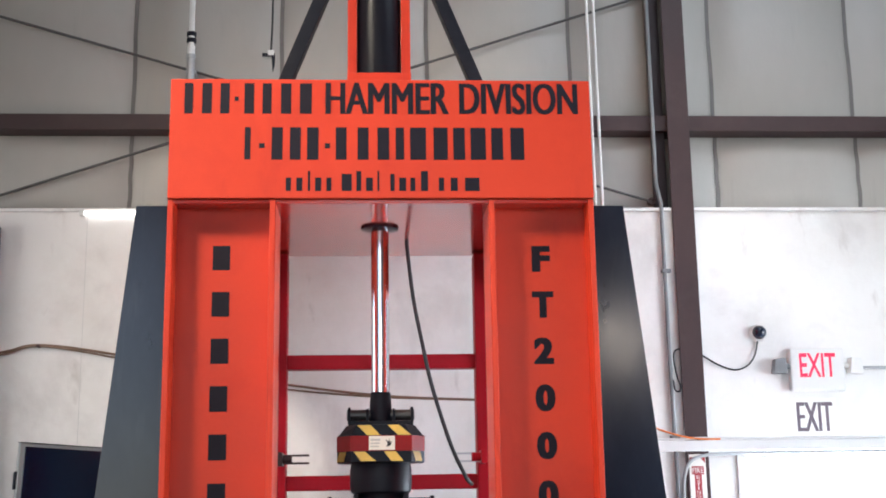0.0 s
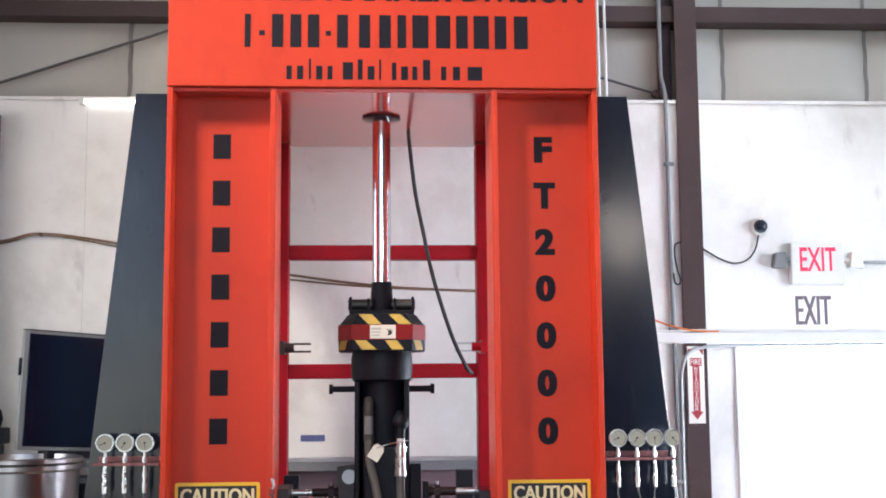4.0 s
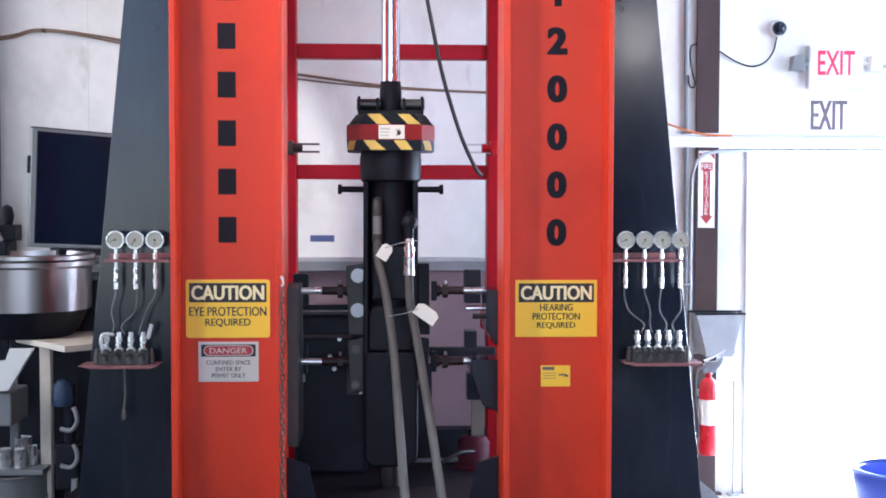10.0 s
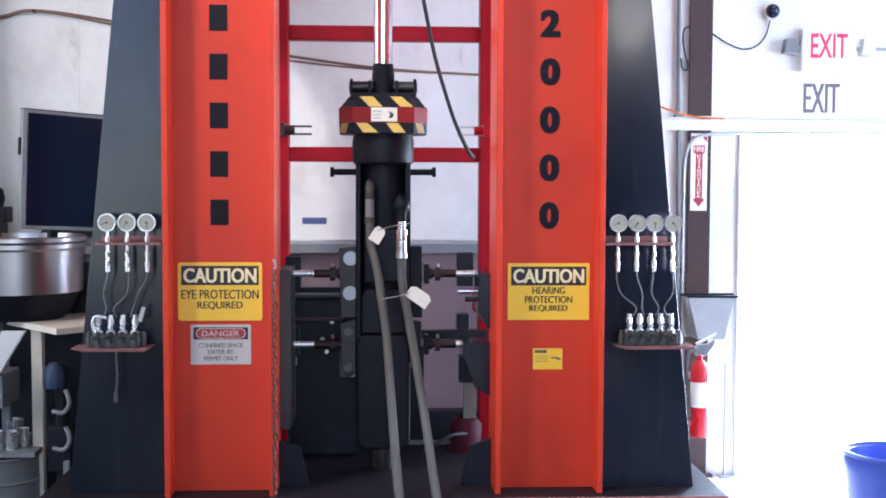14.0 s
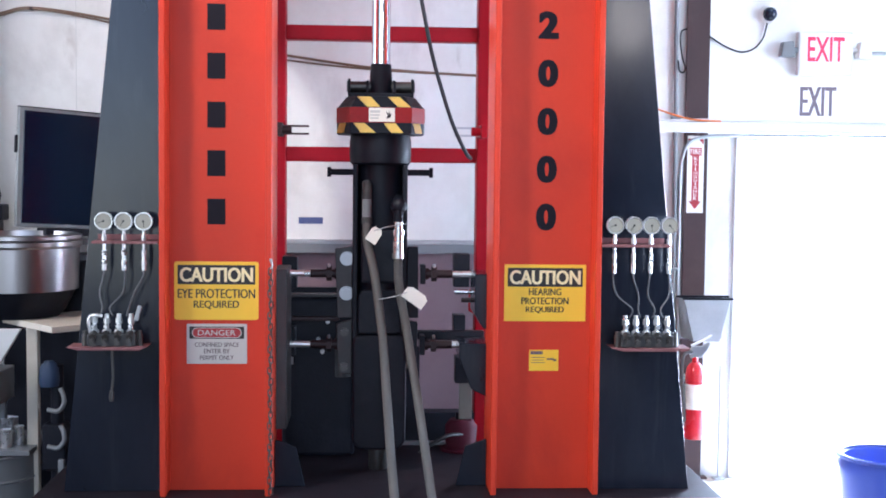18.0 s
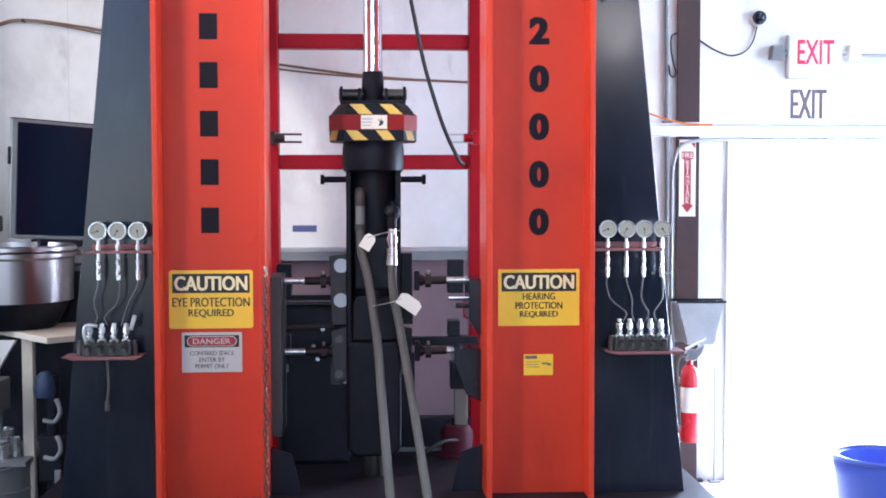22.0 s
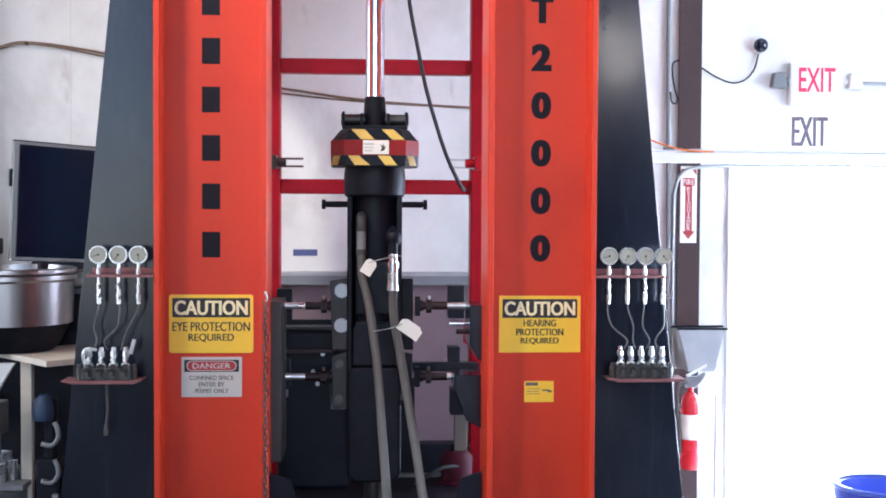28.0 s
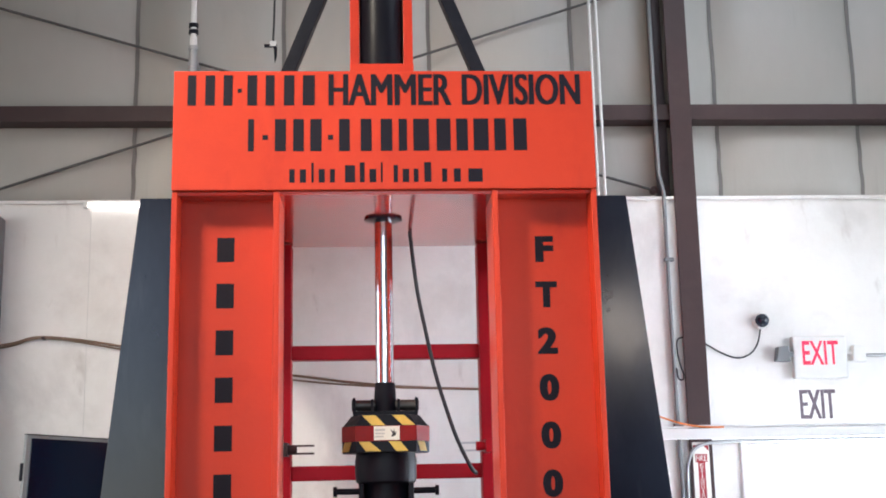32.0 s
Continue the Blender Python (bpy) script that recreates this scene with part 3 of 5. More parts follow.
for u0, u1, tall in ((3.0, 5.6, 1), (7.1, 10.1, 1), (11.4, 14.2, 1), (14.9, 16.2, 0), (17.0, 20.0, 1), (21.3, 24.1, 1), (25.6, 28.8, 1), (30.0, 33.7, 1)):
    z = (3.40, 3.54) if tall else (3.458, 3.478)
    c, h = (wx(u0) + wx(u1)) / 2, (wx(u1) - wx(u0)) * 0.38
    part("lettering", bar_block(c - h, c + h, *z, YH), LETTER, stand)
part("lettering", struck("HAMMER", -0.251, 0.296, 3.40, 3.545, YH, 0.0052), LETTER, stand)
part("lettering", struck("DIVISION", 0.342, 0.874, 3.40, 3.545, YH, 0.0052), LETTER, stand)
for u0, u1, tall in ((17.4, 19.2, 1), (20.8, 22.5, 0), (23.5, 26.9, 1), (27.8, 31.1, 1), (31.8, 35.3, 1), (36.2, 37.8, 0), (38.6, 41.9, 1), (43.7, 47.1, 1),
                     (48.4, 52.0, 1), (52.8, 55.4, 1), (56.0, 60.9, 1), (61.6, 66.0, 1), (66.4, 70.0, 1), (70.4, 75.1, 1), (75.5, 79.1, 1), (80.0, 84.2, 1)):
    z = (3.190, 3.337) if tall else (3.242, 3.264)
    c, h = (wx(u0) + wx(u1)) / 2, (wx(u1) - wx(u0)) * 0.38
    part("lettering", bar_block(c - h, c + h, *z, YH), LETTER, stand)
for u0, u1, top in ((27.1, 28.8, 3.108), (29.5, 31.5, 3.108), (32.4, 33.1, 3.138), (33.9, 35.9, 3.108), (36.6, 38.2, 3.108), (39.9, 43.2, 3.125), (43.6, 45.2, 3.138), (45.8, 48.0, 3.108), (48.7, 49.3, 3.138),
                    (51.6, 53.0, 3.125), (53.6, 55.8, 3.108), (56.3, 57.9, 3.108), (58.7, 61.0, 3.138), (63.0, 64.7, 3.108), (65.7, 68.0, 3.108), (68.8, 73.5, 3.108)):
    c, h = (wx(u0) + wx(u1)) / 2, (wx(u1) - wx(u0)) * 0.36
    part("lettering", bar_block(c - h, c + h, 3.048, top, YH), LETTER, stand)
for i in range(7):
    z = 2.828 - i * (2.828 - 1.595) / 6
    part("lettering", bar_block(-0.746, -0.746 + 0.076, z - 0.104, z + 0.005, WEB - 0.0005), LETTER, stand)
for i, ch in enumerate("FT20000"):
    z = 2.820 - i * (2.820 - 1.585) / 6
    x0, x1 = {"F": (0.664, 0.742), "T": (0.660, 0.752)}.get(ch, (0.662, 0.746))
    part("lettering", struck(ch, x0 - 0.001, x1 + 0.003, z - 0.109, z + 0.008, WEB - 0.0005, 0.0035, thick=0.042), LETTER, stand)

# ---- signs stuck to the columns ----


def rounded(x0, x1, z0, z1, r, n=5):
    pts = []
    for cx, cz, a in ((x1 - r, z1 - r, 0), (x0 + r, z1 - r, 90), (x0 + r, z0 + r, 180), (x1 - r, z0 + r, 270)):
        for k in range(n + 1):
            t = radians(a + 90 * k / n)
            pts.append((cx + r * math.cos(t), cz + r * math.sin(t)))
    return pts


def sign_panel(bm, x0, x1, z0, z1, r, y, t=0.002):
    return prism(bm, rounded(x0, x1, z0, z1, r), y - t, y)


def caution(label, x0, x1, z0, z1, r, lines):
    s = thing("caution_sign", label, "warning sign", group="caution signs", at=((x0 + x1) / 2, WEB, (z0 + z1) / 2))
    w, h = (x1 - x0) / 2, (z1 - z0) / 2
    part("panel", sign_panel(B(), -w, w, -h, h, r, 0.0, 0.0025), YELLOW, s)
    part("black_band", sign_panel(B(), -w * 0.92, w * 0.92, h * 0.22, h * 0.88, 0.003, -0.0025, 0.0006), INK, s, "black heading band")
    part("heading", struck("CAUTION", -w * 0.87, w * 0.87, h * 0.30, h * 0.80, -0.0031, 0.0016, 0.0006, 0.018), CREAMY, s, "pale yellow heading letters")
    for text, half, a, c in lines:
        part("wording", struck(text, -w * half, w * half, h * a, h * c, -0.0025, 0.0009, 0.0006), INK, s, "black wording")
    return s


caution("yellow caution sign asking for eye protection, rounded corners", -0.886, -0.529, 1.082, 1.332, 0.012,
        [("EYE PROTECTION", 0.92, -0.25, 0.06), ("REQUIRED", 0.54, -0.63, -0.34)])
caution("yellow caution sign asking for hearing protection, square corners", 0.528, 0.884, 1.081, 1.328, 0.002,
        [("HEARING", 0.40, -0.08, 0.16), ("PROTECTION", 0.58, -0.40, -0.16), ("REQUIRED", 0.47, -0.72, -0.48)])

s = thing("danger_sign", "grey-white danger sign with a red oval heading", "warning sign", at=(-0.706, WEB, 0.979))
part("panel", sign_panel(B(), -0.128, 0.128, -0.086, 0.086, 0.004, 0.0, 0.0025), PLATE, s)
part("black_band", sign_panel(B(), -0.116, 0.116, 0.022, 0.074, 0.002, -0.0025, 0.0006), INK, s, "black heading band")
part("red_oval", sign_panel(B(), -0.106, 0.106, 0.026, 0.070, 0.0215, -0.0031, 0.0005), PLATE, s, "white oval rim")
part("red_oval", sign_panel(B(), -0.102, 0.102, 0.029, 0.067, 0.0185, -0.0036, 0.0005), SIGNRED, s, "red oval")
part("heading", words("DANGER", -0.080, 0.080, 0.036, 0.060, -0.0041, 0.0005, 0.006), PLATE, s, "white heading letters")
for text, half, z in (("CONFINED SPACE", 0.094, -0.004), ("ENTER BY", 0.055, -0.032), ("PERMIT ONLY", 0.072, -0.060)):
    part("wording", struck(text, -half, half, z - 0.009, z + 0.010, -0.0025, 0.0006, 0.0006), PALE_INK, s, "small faded black wording")

s = thing("small_warning_label", "small yellow warning label with black print", "label", at=(0.7045, WEB, 0.910))
part("panel", sign_panel(B(), -0.0645, 0.0645, -0.046, 0.046, 0.002, 0.0, 0.001), YELLOW, s)
for x0, x1, z0, z1 in ((-0.058, -0.005, 0.026, 0.040), (-0.055, 0.005, 0.011, 0.0135), (-0.055, 0.0, 0.0, 0.0025), (-0.055, 0.004, -0.011, -0.0085), (0.014, 0.046, 0.002, 0.009), (0.040, 0.056, -0.004, 0.005)):
    b = B()
    box(b, x0, x1, -0.0016, -0.001, z0, z1)
    part("print", b, PALE_INK, s)

# ---- gauge clusters on the gusset plates ----


def gauge_cluster(label, xs, plate, block, shelf, tail):
    s = thing("gauge_cluster", label, "pressure gauges", group="gauge clusters", at=(-0.0017, -0.1734, 0.0578))
    s.scale = (0.966, 0.966, 0.966)
    b = B()
    box(b, plate[0], plate[1], 0.170, 0.2845, 1.402, 1.413, 0.001)
    part("gauge_bracket", b, SHELF, s)
    part("bracket_back", box(B(), plate[0] + 0.004, plate[1] - 0.004, 0.278, 0.2848, 1.414, 1.438, 0.001), SHELF, s, "dull pink upright of the bracket")
    for i, x in enumerate(xs):
        g = part("gauge", lathe(B(), [(0, -0.012), (0.036, -0.012), (0.039, -0.006), (0.039, 0.016), (0.0345, 0.016), (0.0335, 0.010), (0, 0.010)], (x, 0.205, 1.498), "Y", 28), NICKEL, s)
        part("dial", lathe(B(), [(0, 0.012), (0.0332, 0.012), (0.0332, 0.0105)], (x, 0.205, 1.498), "Y", 28), DIAL, g, "cream dial")
        b = B()
        a = radians(200 + 37 * i)
        rod(b, (x, 0.1925, 1.498), (x + 0.026 * math.cos(a), 0.1925, 1.498 + 0.026 * math.sin(a)), 0.0014, seg=6)
        rod(b, (x, 0.194, 1.498), (x, 0.191, 1.498), 0.005, seg=10)
        part("needle", b, INK, g)
        b = B()
        for z0, z1, r in ((1.457, 1.438, 0.007), (1.438, 1.415, 0.011), (1.415, 1.372, 0.007), (1.372, 1.352, 0.0105), (1.352, 1.330, 0.008), (1.330, 1.308, 0.011), (1.308, 1.285, 0.009)):
            rod(b, (x, 0.205, z0), (x, 0.205, z1), r, seg=8 if r > 0.010 else 14)
        part("stem", b, NICKEL, s, "bright plated fitting stem")
        tx = block[0] + (i + 0.8) * (block[1] - block[0]) / (len(xs) + 0.6)
        wob = 0.012 * (1 if i % 2 else -1)
        b = B()
        sweep(b, [(x, 0.205, 1.29), (x + wob * 0.4, 0.205, 1.255), (x * 0.6 + tx * 0.4 + wob, 0.21, 1.185), (tx - wob, 0.215, 1.125), (tx, 0.215, 1.085)], 0.0036, 8)
        part("gauge_line", b, LINE, s, "thin dark pressure line")
    n = len(xs) + 1
    b = B()
    box(b, block[0], block[1], 0.175, 0.262, 0.958, 1.012, 0.006)
    part("manifold", b, DARKGREY, s, "dark valve manifold")
    for x, w in ((block[0] - 0.012, 0.016), (block[1] + 0.012, 0.013)):
        b = B()
        rod(b, (x, 0.205, 0.958), (x, 0.205, 1.006), w, seg=8)
        rod(b, (x, 0.205, 1.006), (x, 0.205, 1.024), w * 0.75, seg=12)
        part("end_valve", b, DULL, s, "dull plated end valve")
    for i in range(n):
        x = block[0] + (i + 0.5) * (block[1] - block[0]) / n
        b = B()
        for z0, z1, r in ((1.005, 1.030, 0.013), (1.030, 1.055, 0.009), (1.055, 1.078, 0.0145), (1.078, 1.096, 0.010)):
            rod(b, (x, 0.215, z0), (x, 0.215, z1), r, seg=6 if r > 0.0125 else 14)
        rod(b, (x, 0.180, 1.045), (x, 0.215, 1.045), 0.008, seg=12)
        rod(b, (x - 0.018, 0.212, 1.018), (x + 0.018, 0.212, 1.018), 0.0095, seg=8)
        part("fitting", b, NICKEL, s, "bright hose fitting")
        b = B()
        rod(b, (x, 0.168, 0.998), (x, 0.200, 1.012), 0.016, seg=6)
        rod(b, (x, 0.172, 0.968), (x, 0.180, 0.968), 0.013, seg=10)
        part("valve_body", b, DULL, s, "oiled steel valve body")
        b = B()
        rod(b, (x, 0.150, 0.985), (x, 0.180, 0.985), 0.011, seg=12)
        rod(b, (x, 0.143, 0.985), (x, 0.150, 0.985), 0.006, seg=8)
        part("valve_knob", b, DULL, s)
    b = B()
    prism(b, [(shelf[0], 0.958), (shelf[1], 0.958), (shelf[1] - 0.03, 0.946), (shelf[0] + 0.05, 0.946)], 0.14, 0.2845, 0.001)
    part("shelf", b, SHELF, s, "pink-red painted shelf")
    b = B()
    prism(b, [(shelf[0] + 0.12, 0.946), (shelf[1] - 0.10, 0.946), (shelf[1] - 0.13, 0.905), (shelf[0] + 0.15, 0.905)], 0.268, 0.2845)
    part("shelf_cleat", b, BLACK, s)
    if tail:
        x = block[0]
        b = B()
        sweep(b, [(x + 0.012, 0.200, 1.010), (x + 0.004, 0.198, 1.060), (x + 0.014, 0.197, 1.088), (x + 0.040, 0.197, 1.090), (x + 0.062, 0.198, 1.086)], 0.0075, 10)
        part("loop_tube", b, NICKEL, s, "bright bent tube looping over the manifold")
        b = B()
        prism(b, [(block[1] - 0.012, 1.070), (block[1] + 0.006, 1.066), (block[1] + 0.022, 1.130), (block[1] + 0.006, 1.134)], 0.196, 0.206, 0.002)
        part("lever", b, GALV, s, "dull grey lever")
        b = B()
        sweep(b, [(tail, 0.2, 0.95), (tail, 0.2, 0.90), (tail + 0.003, 0.2, 0.82), (tail - 0.004, 0.2, 0.755)], 0.0055, 8)
        lathe(b, [(0, 0.715), (0.009, 0.715), (0.011, 0.735), (0.008, 0.76), (0, 0.76)], (tail - 0.004, 0.2, 0), "Z", 12)
        part("drain_tube", b, DULL, s, "grey tube hanging below the shelf")
    return s


gauge_cluster("three pressure gauges with chrome stems above a valve manifold", (-1.198, -1.114, -1.029), (-1.245, -0.965), (-1.268, -1.060), (-1.350, -1.010), -1.165)
gauge_cluster("four pressure gauges with chrome stems above a valve manifold", (1.025, 1.109, 1.187, 1.268), (0.965, 1.270), (1.058, 1.292), (1.010, 1.362), 0)

# ---- things on the north wall ----
YW = HALL_N


def run(name, label, category, pts, r, mat, smooth=True, seg=10, **k):
    return thing(name, label, category, sweep(B(), pts, r, seg, 8, smooth), mat, **k)


for x in (1.247, 1.288):
    c = run("conduit", "thin white electrical conduit running up the wall", "conduit", [(x + 0.008, YW - 0.030, 0.0), (x + 0.006, YW - 0.030, 3.4), (x, YW - 0.030, 4.7), (x, YW - 0.030, 6.19)], 0.009, PALE, False, group="white conduits")
grey = thing("conduit", "grey steel conduit with elbows beside the column", "conduit", at=(0, 0, 0), group="grey conduits")
part("pipe", sweep(B(), [(1.612, YW - 0.022, 6.19), (1.616, YW - 0.022, 3.52), (1.640, YW - 0.020, 3.40), (1.642, YW - 0.020, 2.6), (1.655, YW - 0.020, 1.4), (1.655, YW - 0.020, 0.0)], 0.0115, 12, 8, False), GREYP, grey)
for z in (3.0, 2.05, 1.2):
    b = B()
    box(b, 1.622, 1.676, YW - 0.038, YW - 0.001, z - 0.010, z + 0.010, 0.003)
    part("clamp", b, GREYP, grey)
run("conduit", "thin grey conduit bending along above the doorway", "conduit", [(1.684, YW - 0.018, 0.0), (1.682, YW - 0.018, 1.0), (1.682, YW - 0.020, 1.70), (1.690, YW - 0.035, 1.84), (1.725, YW - 0.044, 1.915), (1.80, YW - 0.044, 1.945), (1.90, YW - 0.040, 1.952), (2.02, YW - 0.034, 1.955), (2.9, YW - 0.034, 1.958), (4.2, YW - 0.034, 1.96)], 0.010, GALV, group="grey conduits")
trunk = thing("cable_trunking", "white cable trunking running across the column above the doorway", "trunking", kind="structure")
part("channel", box(B(), 1.46, 5.19, 1.368, 1.424, 1.962, 2.018, 0.004), PALE, trunk)
for x in (1.56, 2.6, 3.8):
    part("bracket", box(B(), x - 0.015, x + 0.015, 1.424, YW, 1.975, 2.005, 0.002), PALE, trunk)
run("cable", "orange cord drooping onto the white trunking", "cable", [(1.22, 1.60, 2.26), (1.40, 1.50, 2.145), (1.53, 1.42, 2.075), (1.66, 1.395, 2.036), (1.76, 1.395, 2.026), (1.84, 1.40, 2.025)], 0.005, ORANGE)
run("cable", "white cord lying along the trunking", "cable", [(1.44, 1.405, 2.03), (1.60, 1.405, 2.026), (1.75, 1.41, 2.032), (2.1, 1.41, 2.027), (3.2, 1.41, 2.027)], 0.007, PALE)
wire = thing("cable", "brown wires sagging along the white wall", "cable", at=(0, 0, 0))
part("strand", sweep(B(), [(-2.6, YW - 0.012, 2.50), (-2.104, YW - 0.012, 2.558), (-1.891, YW - 0.02, 2.597), (-1.471, YW - 0.012, 2.543), (-1.0, YW - 0.012, 2.44), (-0.502, YW - 0.012, 2.363), (0.0, YW - 0.012, 2.300), (0.514, YW - 0.012, 2.272), (1.2, YW - 0.012, 2.25)], 0.007, 8), TAN, wire)
part("strand", sweep(B(), [(-2.6, YW - 0.012, 2.485), (-2.104, YW - 0.012, 2.545), (-1.891, YW - 0.026, 2.590), (-1.471, YW - 0.012, 2.525), (-1.0, YW - 0.012, 2.41), (-0.508, YW - 0.012, 2.338), (0.0, YW - 0.012, 2.292), (0.514, YW - 0.012, 2.270), (1.2, YW - 0.012, 2.24)], 0.005, 8), TAN, wire)
b = B()
rod(b, (-1.891, YW + 0.002, 2.592), (-1.891, YW - 0.035, 2.592), 0.010, seg=10)
part("wall_hook", b, BROWN, wire)

pipe = thing("air_pipe", "white vertical air pipe with dark couplings", "pipe", at=(-1.108, YW + 0.02, 0))
part("pipe", rod(B(), (0, 0, 4.36), (0, 0, 6.19), 0.017), PALE, pipe)
part("pipe", rod(B(), (0, 0, LEDGE + 0.012), (0, 0, 4.30), 0.024), GALV, pipe, "dull grey lower pipe")
part("pipe", rod(B(), (0, 0, 4.29), (0, 0, 4.37), 0.023), PALE, pipe)
for z in (4.405, 4.305, 4.445):
    part("coupling", lathe(B(), [(0.019, z - 0.013), (0.029, z - 0.011), (0.029, z + 0.011), (0.019, z + 0.013)], (0, 0, 0), "Z", 18), MATTE if z != 4.305 else GALV, pipe, "dark coupling")
part("wall_clip", box(B(), -0.03, 0.03, 0.0, 0.14, 4.20, 4.225, 0.002), GALV, pipe)
drop = thing("hanging_cord", "thin black cord with a small clamp hanging down", "cord", at=(-0.638, YW + 0.03, 0))
part("cord", sweep(B(), [(0.002, 0, 6.19), (0.001, 0, 5.2), (0.004, 0, 4.6), (-0.004, 0, 4.33)], 0.006, 8), CABLE, drop)
b = B()
box(b, -0.055, 0.020, -0.01, 0.01, 4.315, 4.333, 0.003)
prism(b, [(0.0, 4.315), (0.022, 4.315), (0.020, 4.26), (0.008, 4.215)], -0.008, 0.008, 0.001)
part("clamp", b, MATTE, drop)
part("clamp_body", box(B(), -0.022, 0.016, -0.012, 0.012, 4.318, 4.352, 0.004), PALE, drop, "pale clamp body")

# glowing white tube lying on the wall ledge
lamp = thing("tube_lamp", "glowing white tube at the top of the wall", "lamp", at=(-1.37, YW - 0.028, 3.346))
part("tube", rod(B(), (-0.31, 0, 0), (0.31, 0, 0), 0.012, seg=16), glowing("lit_tube", (1.0, 0.97, 0.92), 1.6), lamp, "glowing white tube")
for x in (-0.315, 0.315):
    part("end_cap", box(B(), x - 0.012, x + 0.012, -0.016, 0.026, -0.016, 0.016, 0.002), PALE, lamp)

# security camera
sec = thing("dome_camera", "small dark dome security camera with a white ring", "security camera", at=(2.166, YW, 2.636))
part("ring", lathe(B(), [(0, 0.0), (0.048, 0.0), (0.049, 0.010), (0.045, 0.028), (0.040, 0.036), (0.038, 0.03)], (0, 0, 0), "Y", 30), PALE, sec, "white mounting ring")
part("dome", lathe(B(), [(0.040, 0.030), (0.039, 0.045), (0.033, 0.060), (0.020, 0.071), (0, 0.075)], (0, 0, 0), "Y", 30), SCREEN, sec, "glossy black dome")
run("cable", "thin black cable drooping from the dome camera", "cable", [(2.160, YW - 0.012, 2.590), (2.135, YW - 0.02, 2.505), (2.085, YW - 0.02, 2.445), (2.010, YW - 0.02, 2.425), (1.92, YW - 0.02, 2.455), (1.85, YW - 0.010, 2.50), (1.80, YW - 0.009, 2.53), (1.74, YW - 0.009, 2.545), (1.690, YW - 0.009, 2.545), (1.668, YW - 0.02, 2.52), (1.664, YW - 0.035, 2.46), (1.680, YW - 0.03, 2.38), (1.694, YW - 0.03, 2.335), (1.686, YW - 0.03, 2.305), (1.662, YW - 0.03, 2.315), (1.652, YW - 0.04, 2.37)], 0.0048, CABLE)

ex = thing("exit_sign", "white lit exit sign with red letters and lamp heads", "exit sign", at=(2.486, YW, 2.420))
part("housing", box(B(), -0.157, 0.157, -0.050, 0.0, -0.121, 0.121, 0.008), PALE, ex)
part("face", box(B(), -0.148, 0.148, -0.0525, -0.050, -0.112, 0.112, 0.001), PALE, ex)
part("lettering", words("EXIT", -0.105, 0.105, -0.044, 0.092, -0.0525, 0.002, 0.012), glowing("lit_red_letters", (0.75, 0.02, 0.07), 0.35), ex, "lit red letters")
for s in (-1, 1):
    b = B()
    rod(b, (s * 0.155, -0.03, 0.02), (s * 0.185, -0.03, 0.02), 0.016, seg=14)
    prism(b, [(s * 0.180, -0.025), (s * 0.262, -0.030 if s > 0 else -0.020), (s * 0.250, 0.060), (s * 0.190, 0.066)], -0.075, -0.012, 0.005)
    part("lamp_head", b, GREYP if s < 0 else PALE, ex, "swivelling emergency lamp head")
part("conduit_tail", rod(B(), (0.262, -0.018, 0.01), (2.0, -0.018, 0.012), 0.010, seg=12), GALV, ex)

pap = thing("exit_notice", "white paper notice with dark exit lettering", "notice", at=(2.466, YW, 2.156))
part("sheet", box(B(), -0.125, 0.125, -0.0025, 0.0, -0.105, 0.105), PAPER, pap)
# ink paled to carry the doorway's glare over the letters
part("lettering", struck("EXIT", -0.105, 0.105, -0.082, 0.082, -0.0025, 0.004), PALE_INK, pap, "dark letters")

ar = thing("extinguisher_arrow_sign", "tall white sign with a red fire extinguisher arrow", "sign", at=(1.764, 1.6195, 1.737))
part("panel", box(B(), -0.047, 0.047, -0.002, 0.0, -0.216, 0.216), PAPER, ar)
b = B()
prism(b, [(-0.034, 0.150), (0.034, 0.150), (0.034, 0.105), (0.020, 0.105), (0.020, -0.150), (0.036, -0.150), (0.0, -0.195), (-0.036, -0.150), (-0.020, -0.150), (-0.020, 0.105), (-0.034, 0.105)], -0.0027, -0.002)
prism(b, [(-0.044, 0.200), (-0.014, 0.200), (-0.044, 0.165)], -0.0027, -0.002)
prism(b, [(0.044, 0.200), (0.044, 0.165), (0.014, 0.200)], -0.0027, -0.002)
part("arrow", b, SIGNRED, ar, "dark red arrow")
part("wording", words("FIRE", -0.030, 0.030, 0.113, 0.142, -0.0027, 0.0006), PAPER, ar, "white letters")
for i, ch in enumerate("EXTINGUISHER"):
    z = 0.098 - i * 0.0205
    part("wording", words(ch, -0.010 if ch != "I" else -0.003, 0.010 if ch != "I" else 0.003, z - 0.0165, z, -0.0027, 0.0006), PAPER, ar, "white letters")

